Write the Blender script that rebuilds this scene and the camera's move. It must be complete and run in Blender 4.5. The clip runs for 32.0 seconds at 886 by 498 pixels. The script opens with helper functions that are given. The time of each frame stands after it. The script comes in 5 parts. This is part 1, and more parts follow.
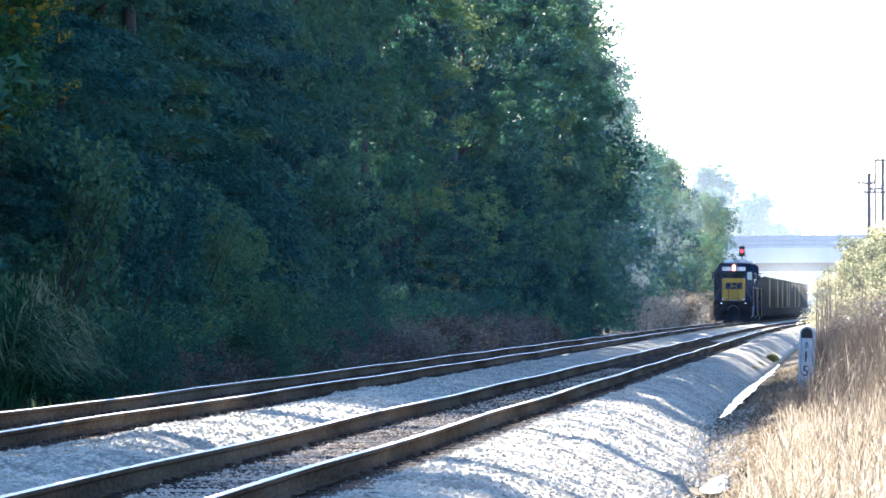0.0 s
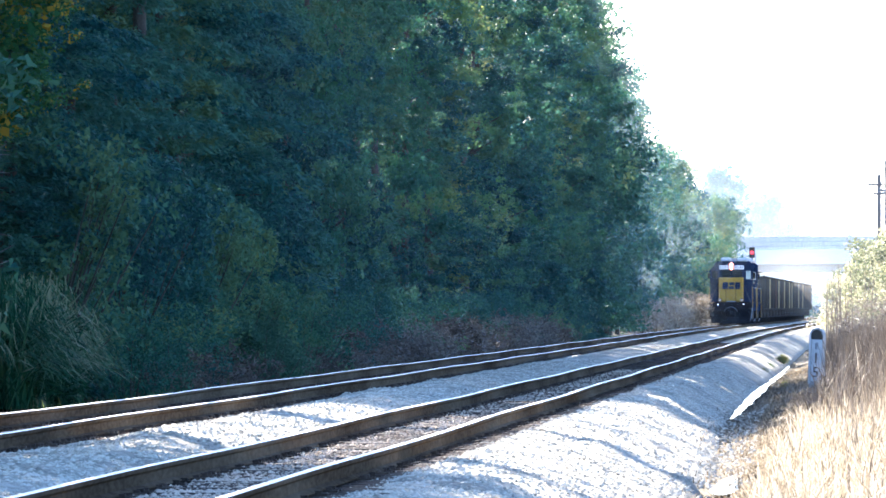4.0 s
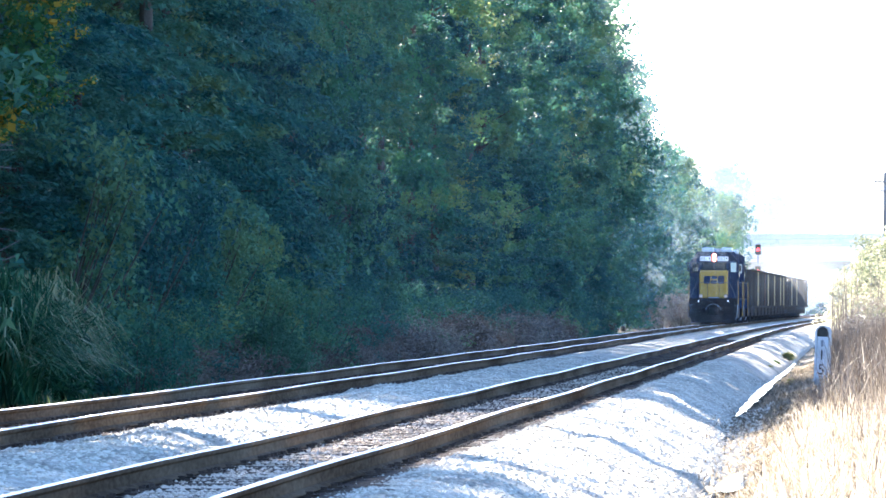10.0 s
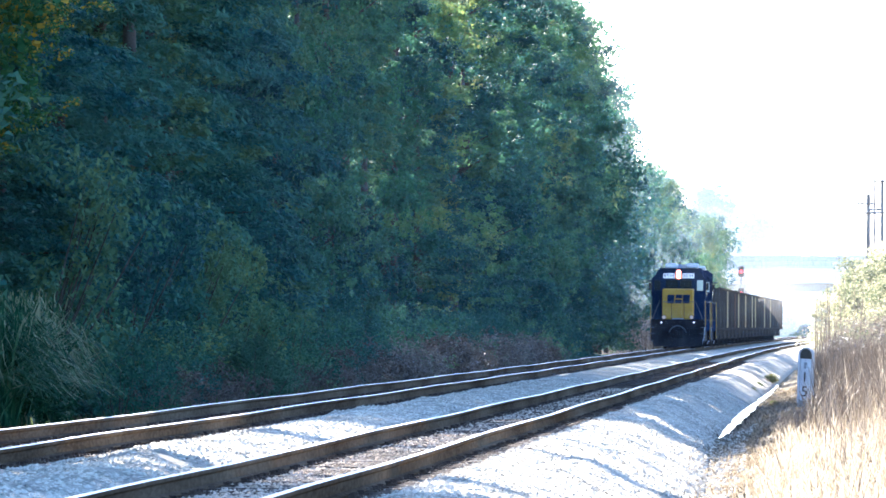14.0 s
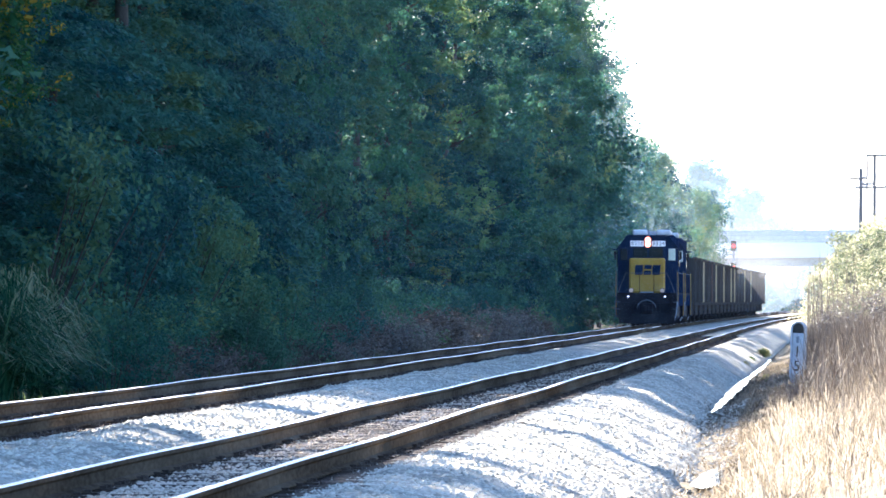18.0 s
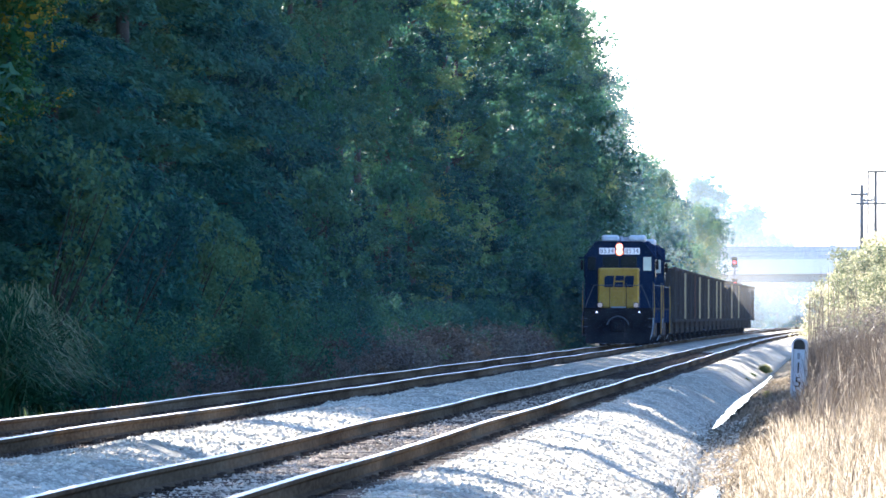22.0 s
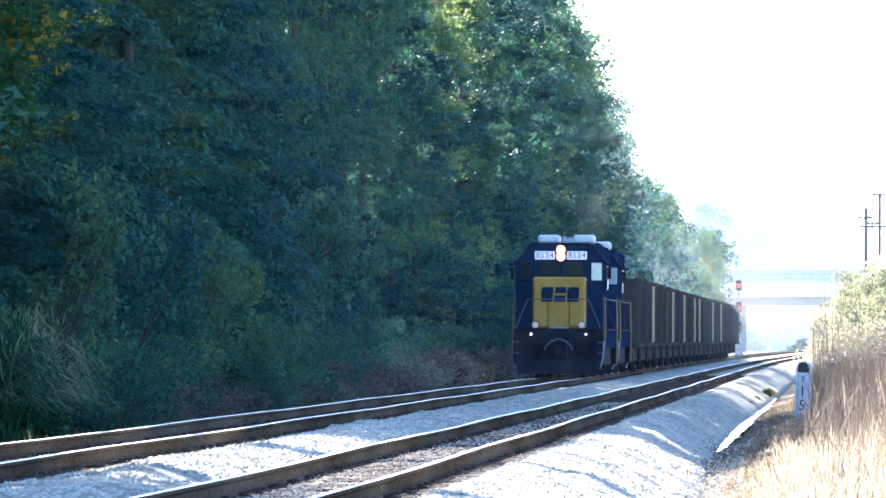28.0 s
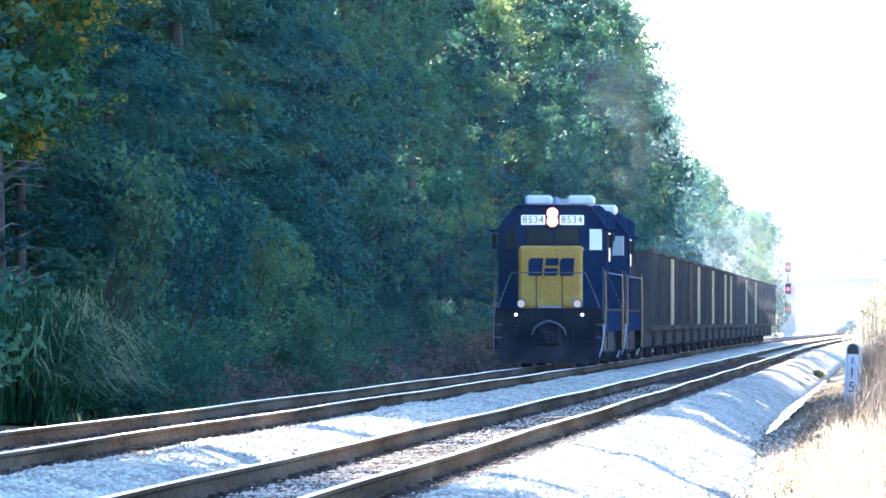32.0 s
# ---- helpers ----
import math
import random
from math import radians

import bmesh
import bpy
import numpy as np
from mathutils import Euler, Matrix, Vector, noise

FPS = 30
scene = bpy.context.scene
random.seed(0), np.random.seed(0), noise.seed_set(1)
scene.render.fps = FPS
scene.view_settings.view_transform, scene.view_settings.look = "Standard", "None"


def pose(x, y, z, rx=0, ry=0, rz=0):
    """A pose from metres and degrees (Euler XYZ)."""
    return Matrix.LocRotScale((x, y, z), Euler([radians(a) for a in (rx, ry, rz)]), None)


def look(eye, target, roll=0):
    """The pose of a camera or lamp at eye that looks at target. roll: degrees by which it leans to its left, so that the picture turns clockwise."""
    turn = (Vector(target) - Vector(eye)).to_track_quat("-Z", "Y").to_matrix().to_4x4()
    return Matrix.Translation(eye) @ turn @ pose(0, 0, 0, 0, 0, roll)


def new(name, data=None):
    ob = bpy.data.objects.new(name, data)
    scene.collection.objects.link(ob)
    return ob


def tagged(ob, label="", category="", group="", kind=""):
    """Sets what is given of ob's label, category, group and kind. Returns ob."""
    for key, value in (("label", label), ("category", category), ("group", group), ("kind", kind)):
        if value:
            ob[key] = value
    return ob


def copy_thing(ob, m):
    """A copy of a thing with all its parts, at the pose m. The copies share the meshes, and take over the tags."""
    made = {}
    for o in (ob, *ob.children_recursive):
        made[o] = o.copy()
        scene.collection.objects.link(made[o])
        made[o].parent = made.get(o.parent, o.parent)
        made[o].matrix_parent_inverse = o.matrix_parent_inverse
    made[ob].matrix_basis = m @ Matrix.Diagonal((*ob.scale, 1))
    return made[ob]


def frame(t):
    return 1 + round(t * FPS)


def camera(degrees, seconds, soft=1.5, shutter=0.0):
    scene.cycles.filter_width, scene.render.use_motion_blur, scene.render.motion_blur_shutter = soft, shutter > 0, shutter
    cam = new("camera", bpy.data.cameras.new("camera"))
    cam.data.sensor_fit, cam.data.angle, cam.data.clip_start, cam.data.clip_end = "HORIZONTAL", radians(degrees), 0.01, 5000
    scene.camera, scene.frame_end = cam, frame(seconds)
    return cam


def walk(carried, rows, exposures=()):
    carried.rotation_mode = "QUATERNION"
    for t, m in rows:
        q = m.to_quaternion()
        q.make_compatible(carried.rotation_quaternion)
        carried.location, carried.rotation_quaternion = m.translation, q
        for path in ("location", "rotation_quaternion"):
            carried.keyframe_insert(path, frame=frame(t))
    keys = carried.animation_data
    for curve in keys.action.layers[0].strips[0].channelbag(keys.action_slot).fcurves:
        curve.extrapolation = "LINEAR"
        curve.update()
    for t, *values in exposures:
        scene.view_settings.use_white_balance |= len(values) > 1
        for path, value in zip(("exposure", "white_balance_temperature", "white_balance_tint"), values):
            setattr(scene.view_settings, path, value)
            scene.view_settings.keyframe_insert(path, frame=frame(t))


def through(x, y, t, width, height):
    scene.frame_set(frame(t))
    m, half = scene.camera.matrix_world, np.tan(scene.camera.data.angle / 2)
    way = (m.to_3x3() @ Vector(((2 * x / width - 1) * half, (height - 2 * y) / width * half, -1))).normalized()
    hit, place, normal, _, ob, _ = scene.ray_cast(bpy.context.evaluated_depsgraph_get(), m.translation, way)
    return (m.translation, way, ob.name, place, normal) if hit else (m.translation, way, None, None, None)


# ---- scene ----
# ---------------------------------------------------------------- camera
# World: y runs along the tracks, x to the right, z = 0 on the near track's rail heads.
cam = camera(5.0, 32.0, soft=1.65)
EYE = (0.0, 0.0, 1.30)
PATH = [
    (0, 2.2707, 0.3191, -0.000),
    (0.5, 2.2936, 0.3110, -0.059),
    (1, 2.2807, 0.3950, -0.056),
    (1.5, 2.2983, 0.4274, -0.039),
    (2, 2.2951, 0.3499, -0.056),
    (2.5, 2.3115, 0.3206, -0.104),
    (4.5, 2.3333, 0.3290, -0.043),
    (5, 2.3416, 0.3787, -0.049),
    (5.5, 2.3415, 0.3707, -0.153),
    (6, 2.3304, 0.3893, -0.127),
    (6.5, 2.3269, 0.3568, -0.111),
    (7, 2.3414, 0.3360, -0.124),
    (7.5, 2.3727, 0.4512, -0.132),
    (8, 2.3915, 0.4257, -0.121),
    (8.5, 2.3528, 0.3544, -0.160),
    (9, 2.3607, 0.2780, -0.142),
    (9.5, 2.3239, 0.2699, -0.137),
    (10, 2.3604, 0.3041, -0.188),
    (10.5, 2.3210, 0.3708, -0.169),
    (11, 2.3330, 0.4718, -0.181),
    (11.5, 2.3562, 0.3519, -0.172),
    (12, 2.3569, 0.3491, -0.221),
    (12.5, 2.3766, 0.3868, -0.218),
    (13, 2.3269, 0.3849, -0.289),
    (13.5, 2.2615, 0.4367, -0.221),
    (15.5, 2.2743, 0.3783, -0.211),
    (16, 2.1927, 0.4355, -0.266),
    (16.5, 2.2134, 0.3376, -0.177),
    (17, 2.2486, 0.2594, -0.174),
    (17.5, 2.2330, 0.2769, -0.226),
    (18, 2.2224, 0.2835, -0.202),
    (18.5, 2.2133, 0.3418, -0.245),
    (19, 2.1628, 0.3544, -0.267),
    (19.5, 2.1720, 0.2832, -0.169),
    (20, 2.1861, 0.2790, -0.168),
    (20.5, 2.1605, 0.2799, -0.219),
    (21, 2.1749, 0.3669, -0.200),
    (21.5, 2.2028, 0.4003, -0.173),
    (22, 2.2281, 0.3759, -0.184),
    (22.5, 2.1802, 0.3750, -0.137),
    (23, 2.2082, 0.3124, -0.082),
    (23.5, 2.2727, 0.2996, -0.218),
    (24, 2.2821, 0.3800, -0.149),
    (24.5, 2.2830, 0.3977, -0.100),
    (26.5, 2.2440, 0.4554, -0.172),
    (27, 2.2508, 0.5359, -0.201),
    (27.5, 2.2696, 0.5129, -0.114),
    (28, 2.2515, 0.5069, -0.168),
    (28.5, 2.2764, 0.4766, -0.240),
    (29, 2.2959, 0.4946, -0.208),
    (29.5, 2.3389, 0.4956, -0.155),
    (30, 2.3668, 0.5104, -0.091),
    (30.5, 2.3736, 0.5164, -0.125),
    (31, 2.4228, 0.5192, -0.091),
    (31.5, 2.4754, 0.4239, -0.055),
    (32, 2.5306, 0.4047, -0.120),
]
walk(cam, [(t, pose(*EYE, 90 + p, r, yw)) for t, yw, p, r in PATH],
     exposures=[(t, e, 4790, 15) for t, e in ((0.0, 2.95), (2.0, 3.28), (5.0, 3.33), (8.0, 3.62), (12.0, 3.57), (16.0, 3.42), (19.0, 3.12), (21.0, 3.05), (24.0, 3.23), (28.0, 3.46), (32.0, 3.97))])

# ---------------------------------------------------------------- light
SUN_AZ, SUN_EL = 22.0, 27.0          # degrees left of the track's direction, above the horizon
world = bpy.data.worlds.new("sky")
scene.world = world
world.use_nodes = True
wn = world.node_tree
sky = wn.nodes.new("ShaderNodeTexSky")
sky.sky_type = "NISHITA"
sky.sun_disc = False
sky.sun_elevation = radians(SUN_EL)
sky.sun_rotation = radians(-SUN_AZ)
sky.air_density, sky.dust_density, sky.ozone_density = 1.0, 0.8, 1.5
wn.links.new(sky.outputs[0], wn.nodes["Background"].inputs[0])
wn.nodes["Background"].inputs[1].default_value = 0.046
sun = new("sun", bpy.data.lights.new("sun", "SUN"))
sun.data.energy, sun.data.angle, sun.data.color = 5.0, radians(0.5), (1.0, 0.77, 0.48)
sa, se = radians(SUN_AZ), radians(SUN_EL)
SUN_DIR = Vector((-math.sin(sa) * math.cos(se), math.cos(sa) * math.cos(se), math.sin(se)))
sun.matrix_world = look((0, 0, 60), Vector((0, 0, 60)) - SUN_DIR)

# ---------------------------------------------------------------- materials
def material(name, rough=0.7, metal=0.0):
    m = bpy.data.materials.new(name)
    m.use_nodes = True
    b = m.node_tree.nodes["Principled BSDF"]
    b.inputs["Roughness"].default_value = rough
    b.inputs["Metallic"].default_value = metal
    return m, m.node_tree.nodes, m.node_tree.links, b


def mixed(name, stops, scale=6.0, rough=0.8, metal=0.0, bump=0.3, fine=40.0, spread=0.25, detail=5.0, coords="Object", stretch=(1, 1, 1), gloss=0.25):
    """Colour from noise at two scales through a ramp, with a fine bump."""
    m, n, l, b = material(name, rough, metal)
    b.inputs["Specular IOR Level"].default_value = gloss
    tc = n.new("ShaderNodeTexCoord")
    mp = n.new("ShaderNodeMapping")
    mp.inputs["Scale"].default_value = stretch
    l.new(tc.outputs[coords], mp.inputs[0])
    a, c = n.new("ShaderNodeTexNoise"), n.new("ShaderNodeTexNoise")
    for tex, s in ((a, scale), (c, fine)):
        tex.inputs["Scale"].default_value = s
        tex.inputs["Detail"].default_value = detail
        l.new(mp.outputs[0], tex.inputs["Vector"])
    mx = n.new("ShaderNodeMath")
    mx.operation = "MULTIPLY_ADD"
    l.new(c.outputs[0], mx.inputs[0])
    mx.inputs[1].default_value = spread * 2
    ad = n.new("ShaderNodeMath")
    ad.operation = "SUBTRACT"
    l.new(a.outputs[0], ad.inputs[0])
    ad.inputs[1].default_value = spread
    l.new(ad.outputs[0], mx.inputs[2])
    ramp = n.new("ShaderNodeValToRGB")
    cr = ramp.color_ramp
    while len(cr.elements) < len(stops):
        cr.elements.new(0.5)
    for e, (p, col) in zip(cr.elements, stops):
        e.position, e.color = p, (*col, 1)
    l.new(mx.outputs[0], ramp.inputs[0])
    l.new(ramp.outputs[0], b.inputs["Base Color"])
    if bump:
        bp = n.new("ShaderNodeBump")
        bp.inputs["Strength"].default_value = bump
        bp.inputs["Distance"].default_value = 0.02
        l.new(c.outputs[0], bp.inputs["Height"])
        l.new(bp.outputs[0], b.inputs["Normal"])
    return m


def leafy(name, stops, through=0.3, rough=0.6, island=0.14):
    """Leaves: colour by leaf and by plant, part of the light shines through."""
    m, n, l, b = material(name, rough)
    geo, info = n.new("ShaderNodeNewGeometry"), n.new("ShaderNodeObjectInfo")
    tc, tex = n.new("ShaderNodeTexCoord"), n.new("ShaderNodeTexNoise")
    tex.inputs["Scale"].default_value = 0.45
    tex.inputs["Detail"].default_value = 3
    b.inputs["Specular IOR Level"].default_value = 0.06
    l.new(tc.outputs["Object"], tex.inputs["Vector"])
    s1 = n.new("ShaderNodeMath")
    s1.operation = "MULTIPLY_ADD"
    l.new(geo.outputs["Random Per Island"], s1.inputs[0])
    s1.inputs[1].default_value = island
    s2 = n.new("ShaderNodeMath")
    s2.operation = "MULTIPLY_ADD"
    l.new(info.outputs["Random"], s2.inputs[0])
    s2.inputs[1].default_value = 0.56
    s2.inputs[2].default_value = -0.28
    l.new(s2.outputs[0], s1.inputs[2])
    s3 = n.new("ShaderNodeMath")
    s3.operation = "ADD"
    l.new(s1.outputs[0], s3.inputs[0])
    l.new(tex.outputs[0], s3.inputs[1])
    ramp = n.new("ShaderNodeValToRGB")
    cr = ramp.color_ramp
    while len(cr.elements) < len(stops):
        cr.elements.new(0.5)
    for e, (p, col) in zip(cr.elements, stops):
        e.position, e.color = p, (*col, 1)
    l.new(s3.outputs[0], ramp.inputs[0])
    l.new(ramp.outputs[0], b.inputs["Base Color"])
    tr = n.new("ShaderNodeBsdfTranslucent")
    l.new(ramp.outputs[0], tr.inputs[0])
    ms = n.new("ShaderNodeMixShader")
    ms.inputs[0].default_value = through
    l.new(b.outputs[0], ms.inputs[1])
    l.new(tr.outputs[0], ms.inputs[2])
    l.new(ms.outputs[0], n["Material Output"].inputs[0])
    return m


def glowing(name, col, power):
    m, n, l, b = material(name)
    b.inputs["Base Color"].default_value = (*col, 1)
    b.inputs["Emission Color"].default_value = (*col, 1)
    b.inputs["Emission Strength"].default_value = power
    return m


BALLAST = mixed("ballast_gravel", [(0.25, (0.17, 0.156, 0.12)), (0.5, (0.31, 0.284, 0.215)), (0.75, (0.45, 0.412, 0.315))], 0.7, 0.85, 0, 1.0, 14.0, 0.5, gloss=0.05)
CRIBSTONE = leafy("rusty_crib_stone", [(0.25, (0.135, 0.102, 0.0675)), (0.65, (0.39, 0.3075, 0.21)), (0.95, (0.63, 0.5175, 0.375))], 0.0, 0.9, island=0.5)
STONE = leafy("ballast_stone", [(0.2, (0.1, 0.094, 0.078)), (0.6, (0.45, 0.412, 0.315)), (0.92, (0.62, 0.565, 0.435))], 0.0, 0.85, island=0.55)
SOIL = mixed("dry_soil", [(0.3, (0.0504, 0.0396, 0.0252)), (0.5, (0.1008, 0.0792, 0.0468)), (0.7, (0.1728, 0.144, 0.0864))], 0.25, 0.95, 0, 0.6, 6.0, 0.3, gloss=0.05)
RAIL = mixed("rusty_rail", [(0.3, (0.0491, 0.03534, 0.02225)), (0.5, (0.1027, 0.0744, 0.04643)), (0.72, (0.1697, 0.1283, 0.08221))], 1.2, 0.8, 0.0, 0.2, 30.0, stretch=(0.744, 0.08928, 0.744), gloss=0.0)
RAILHEAD = mixed("polished_rail_head", [(0.3, (0.3, 0.28, 0.26)), (0.7, (0.46, 0.44, 0.42))], 2.0, 0.42, 1.0, 0.05, 60.0)
TIE = mixed("creosoted_timber", [(0.3, (0.03, 0.025, 0.02)), (0.55, (0.08, 0.06, 0.045)), (0.75, (0.15, 0.12, 0.09))], 3.0, 0.9, 0, 0.5, 25.0, gloss=0.05)
POLEWOOD = mixed("weathered_pole_wood", [(0.3, (0.12, 0.105, 0.095)), (0.7, (0.24, 0.22, 0.2))], 2.0, 0.95, 0, 0.4, 20.0, stretch=(1, 1, 0.2))
BARK = mixed("bark", [(0.3, (0.03, 0.027, 0.022)), (0.7, (0.1, 0.09, 0.074))], 3.0, 0.95, 0, 0.6, 20.0)
LEAF_DARK = leafy("leaves_dark_green", [(0.22, (0.02255, 0.05856, 0.05856)), (0.45, (0.03758, 0.1025, 0.08296)), (0.7, (0.07515, 0.1579, 0.08696)), (0.98, (0.1597, 0.2152, 0.07971))])
LEAF_MID = leafy("leaves_mid_green", [(0.22, (0.03006, 0.08418, 0.061)), (0.45, (0.05636, 0.1405, 0.08052)), (0.74, (0.1165, 0.2008, 0.08696)), (1.0, (0.263, 0.2583, 0.07971))])
LEAF_PINE = leafy("evergreen_needles", [(0.2, (0.01586, 0.0549, 0.0549)), (0.5, (0.03416, 0.1049, 0.0915)), (0.8, (0.08052, 0.1732, 0.1159))], 0.3, island=0.3)
LEAF_BRIGHT = leafy("leaves_light_green", [(0.2, (0.035, 0.095, 0.055)), (0.5, (0.07, 0.165, 0.075)), (0.85, (0.13, 0.22, 0.08)), (1.0, (0.24, 0.27, 0.08))], 0.42)
LEAF_TURN = leafy("leaves_turning_yellow", [(0.3, (0.02, 0.07, 0.03)), (0.8, (0.05, 0.13, 0.045)), (0.93, (0.12, 0.18, 0.04)), (1.0, (0.36, 0.25, 0.03))], island=0.45)
LEAF_LIGHT = leafy("leaves_pale_shrub", [(0.25, (0.1, 0.12, 0.06)), (0.55, (0.3, 0.3, 0.17)), (0.85, (0.6, 0.55, 0.36))], 0.5, island=0.4)
STRAW = leafy("dry_grass", [(0.2, (0.0714, 0.05504, 0.03582)), (0.6, (0.2356, 0.1976, 0.1378)), (0.95, (0.4855, 0.4304, 0.3306))], 0.4, island=0.55)
BRUSH = leafy("brown_brush_stems", [(0.2, (0.032, 0.027, 0.024)), (0.55, (0.078, 0.066, 0.056)), (0.9, (0.16, 0.132, 0.1))], 0.15, island=0.5)
STEM = leafy("dead_brush", [(0.2, (0.0408, 0.03264, 0.02516)), (0.55, (0.1088, 0.08704, 0.068)), (0.9, (0.2448, 0.204, 0.1564))], 0.15, island=0.5)
LEAF_FEATHER = leafy("feathery_leaves", [(0.25, (0.05, 0.1, 0.062)), (0.6, (0.08, 0.15, 0.088)), (0.9, (0.12, 0.2, 0.11))], 0.35)
# palest reed tone stands in for sunlit blade tips as well as straw
REED = leafy("reed_blades", [(0.3, (0.01, 0.034, 0.017)), (0.7, (0.03, 0.085, 0.038)), (0.93, (0.085, 0.15, 0.065)), (1.0, (0.26, 0.27, 0.15))], 0.35, island=0.6)
GRASS = leafy("green_grass", [(0.15, (0.03, 0.06, 0.015)), (0.5, (0.07, 0.12, 0.03)), (0.85, (0.2, 0.19, 0.07))], 0.4, island=0.5)
BLUE = mixed("navy_blue_paint", [(0.3, (0.007293, 0.01326, 0.03448)), (0.55, (0.01326, 0.02387, 0.05834)), (0.8, (0.02652, 0.03845, 0.07293))], 0.6, 0.38, 0, 0.05, 8.0, gloss=0.0)
YELLOW = mixed("chrome_yellow_paint", [(0.25, (0.27, 0.155, 0.012)), (0.5, (0.4, 0.245, 0.022)), (0.8, (0.48, 0.33, 0.06))], 0.9, 0.45, 0, 0.05, 9.0, gloss=0.2)
BLACK = mixed("sooty_black_steel", [(0.3, (0.009, 0.009, 0.011)), (0.6, (0.024, 0.023, 0.025)), (0.85, (0.065, 0.058, 0.054))], 1.2, 0.6, 0.2, 0.2, 14.0, gloss=0.0)
WHITE = mixed("white_paint", [(0.2, (0.55, 0.55, 0.54)), (0.6, (0.8, 0.8, 0.79))], 2.0, 0.5, 0, 0.1, 20.0)
GREY = mixed("grey_steel", [(0.3, (0.22, 0.23, 0.25)), (0.7, (0.42, 0.43, 0.45))], 2.0, 0.5, 0.3, 0.1, 20.0)
RUSTY = mixed("rusted_car_steel", [(0.25, (0.03, 0.029, 0.026)), (0.5, (0.062, 0.057, 0.048)), (0.78, (0.12, 0.105, 0.082))], 0.5, 0.85, 0, 0.3, 6.0, 0.3, 5.0, "Object", (1, 0.4, 0.25), gloss=0.0)
TAN = mixed("tan_weathered_paint", [(0.25, (0.2465, 0.1997, 0.1044)), (0.6, (0.435, 0.3581, 0.1914)), (0.85, (0.551, 0.4683, 0.2668))], 1.0, 0.8, 0, 0.2, 9.0, gloss=0.0)
OXIDE = mixed("red_oxide_paint", [(0.25, (0.0704, 0.042, 0.0288)), (0.7, (0.1408, 0.096, 0.072))], 1.0, 0.8, 0, 0.2, 9.0, gloss=0.0)
CONCRETE = mixed("old_concrete", [(0.25, (0.3, 0.29, 0.27)), (0.55, (0.46, 0.45, 0.42)), (0.8, (0.58, 0.57, 0.54))], 3.0, 0.9, 0, 0.4, 30.0)
PALE = mixed("pale_concrete", [(0.2, (0.74, 0.73, 0.71)), (0.7, (0.85, 0.84, 0.82))], 0.3, 0.85, 0, 0.1, 4.0)
LETTER = mixed("black_lettering", [(0.2, (0.015, 0.015, 0.015)), (0.8, (0.03, 0.03, 0.03))], 4.0, 0.6, 0, 0.0)
GLASS, _n, _l, _b = material("dark_cab_glass", 0.08)
_b.inputs["Base Color"].default_value = (0.008, 0.013, 0.014, 1)
_b.inputs["Specular IOR Level"].default_value = 0.3
WATER, _n, _l, _b = material("ditch_water", 0.12)
_b.inputs["Base Color"].default_value = (0.06, 0.06, 0.05, 1)
_b.inputs["Specular IOR Level"].default_value = 0.9
_t, _p = _n.new("ShaderNodeTexNoise"), _n.new("ShaderNodeBump")
_t.inputs["Scale"].default_value, _t.inputs["Detail"].default_value = 2.5, 4
_p.inputs["Strength"].default_value, _p.inputs["Distance"].default_value = 0.35, 0.05
_l.new(_t.outputs[0], _p.inputs["Height"])
_l.new(_p.outputs[0], _b.inputs["Normal"])
HEADLAMP = glowing("headlamp_glow", (1.0, 0.62, 0.42), 1.0)
# orange glow added round the headlights for their halo
HALO = glowing("halo_glow", (1.0, 0.24, 0.1), 0.3)
DITCHLAMP = glowing("ditch_lamp_glow", (0.3, 0.24, 0.18), 0.09)
MARKER = glowing("marker_lamp_glow", (1.0, 0.97, 0.92), 0.4)
REDLAMP = glowing("red_signal_glow", (0.9, 0.04, 0.05), 0.25)

# ---------------------------------------------------------------- mesh tools
def mesh(name, verts, faces, mat, smooth=False):
    me = bpy.data.meshes.new(name)
    me.from_pydata([tuple(v) for v in verts] if not isinstance(verts, np.ndarray) else verts.tolist(), [], faces if isinstance(faces, list) else faces.tolist())
    me.materials.append(mat)
    if smooth:
        me.polygons.foreach_set("use_smooth", [True] * len(me.polygons))
    me.update()
    return me


def part(name, bm, mat, parent=None, label="", smooth=False):
    """Links a bmesh as one mesh object, under a thing or a part."""
    me = bpy.data.meshes.new(name)
    bm.to_mesh(me)
    bm.free()
    me.materials.append(mat)
    if smooth:
        me.polygons.foreach_set("use_smooth", [True] * len(me.polygons))
    ob = new(name, me)
    if parent:
        ob.parent = parent
    if label:
        ob["label"] = label
    return ob


def box(bm, x0, x1, y0, y1, z0, z1, bevel=0.0):
    r = bmesh.ops.create_cube(bm, size=1.0, matrix=Matrix.LocRotScale(((x0 + x1) / 2, (y0 + y1) / 2, (z0 + z1) / 2), None, (x1 - x0, y1 - y0, z1 - z0)))
    if bevel:
        es = list({e for v in r["verts"] for e in v.link_edges})
        bmesh.ops.bevel(bm, geom=es, offset=bevel, segments=1, affect="EDGES")
    return bm


def boxed(*a):
    return box(bmesh.new(), *a)


def rod(bm, a, b, r, n=8, r2=None):
    a, b = Vector(a), Vector(b)
    m = Matrix.Translation((a + b) / 2) @ (b - a).to_track_quat("Z", "Y").to_matrix().to_4x4()
    bmesh.ops.create_cone(bm, cap_ends=True, segments=n, radius1=r, radius2=r if r2 is None else r2, depth=(b - a).length, matrix=m)
    return bm


def tube(bm, pts, r, n=6):
    for a, b in zip(pts[:-1], pts[1:]):
        rod(bm, a, b, r, n)
    return bm


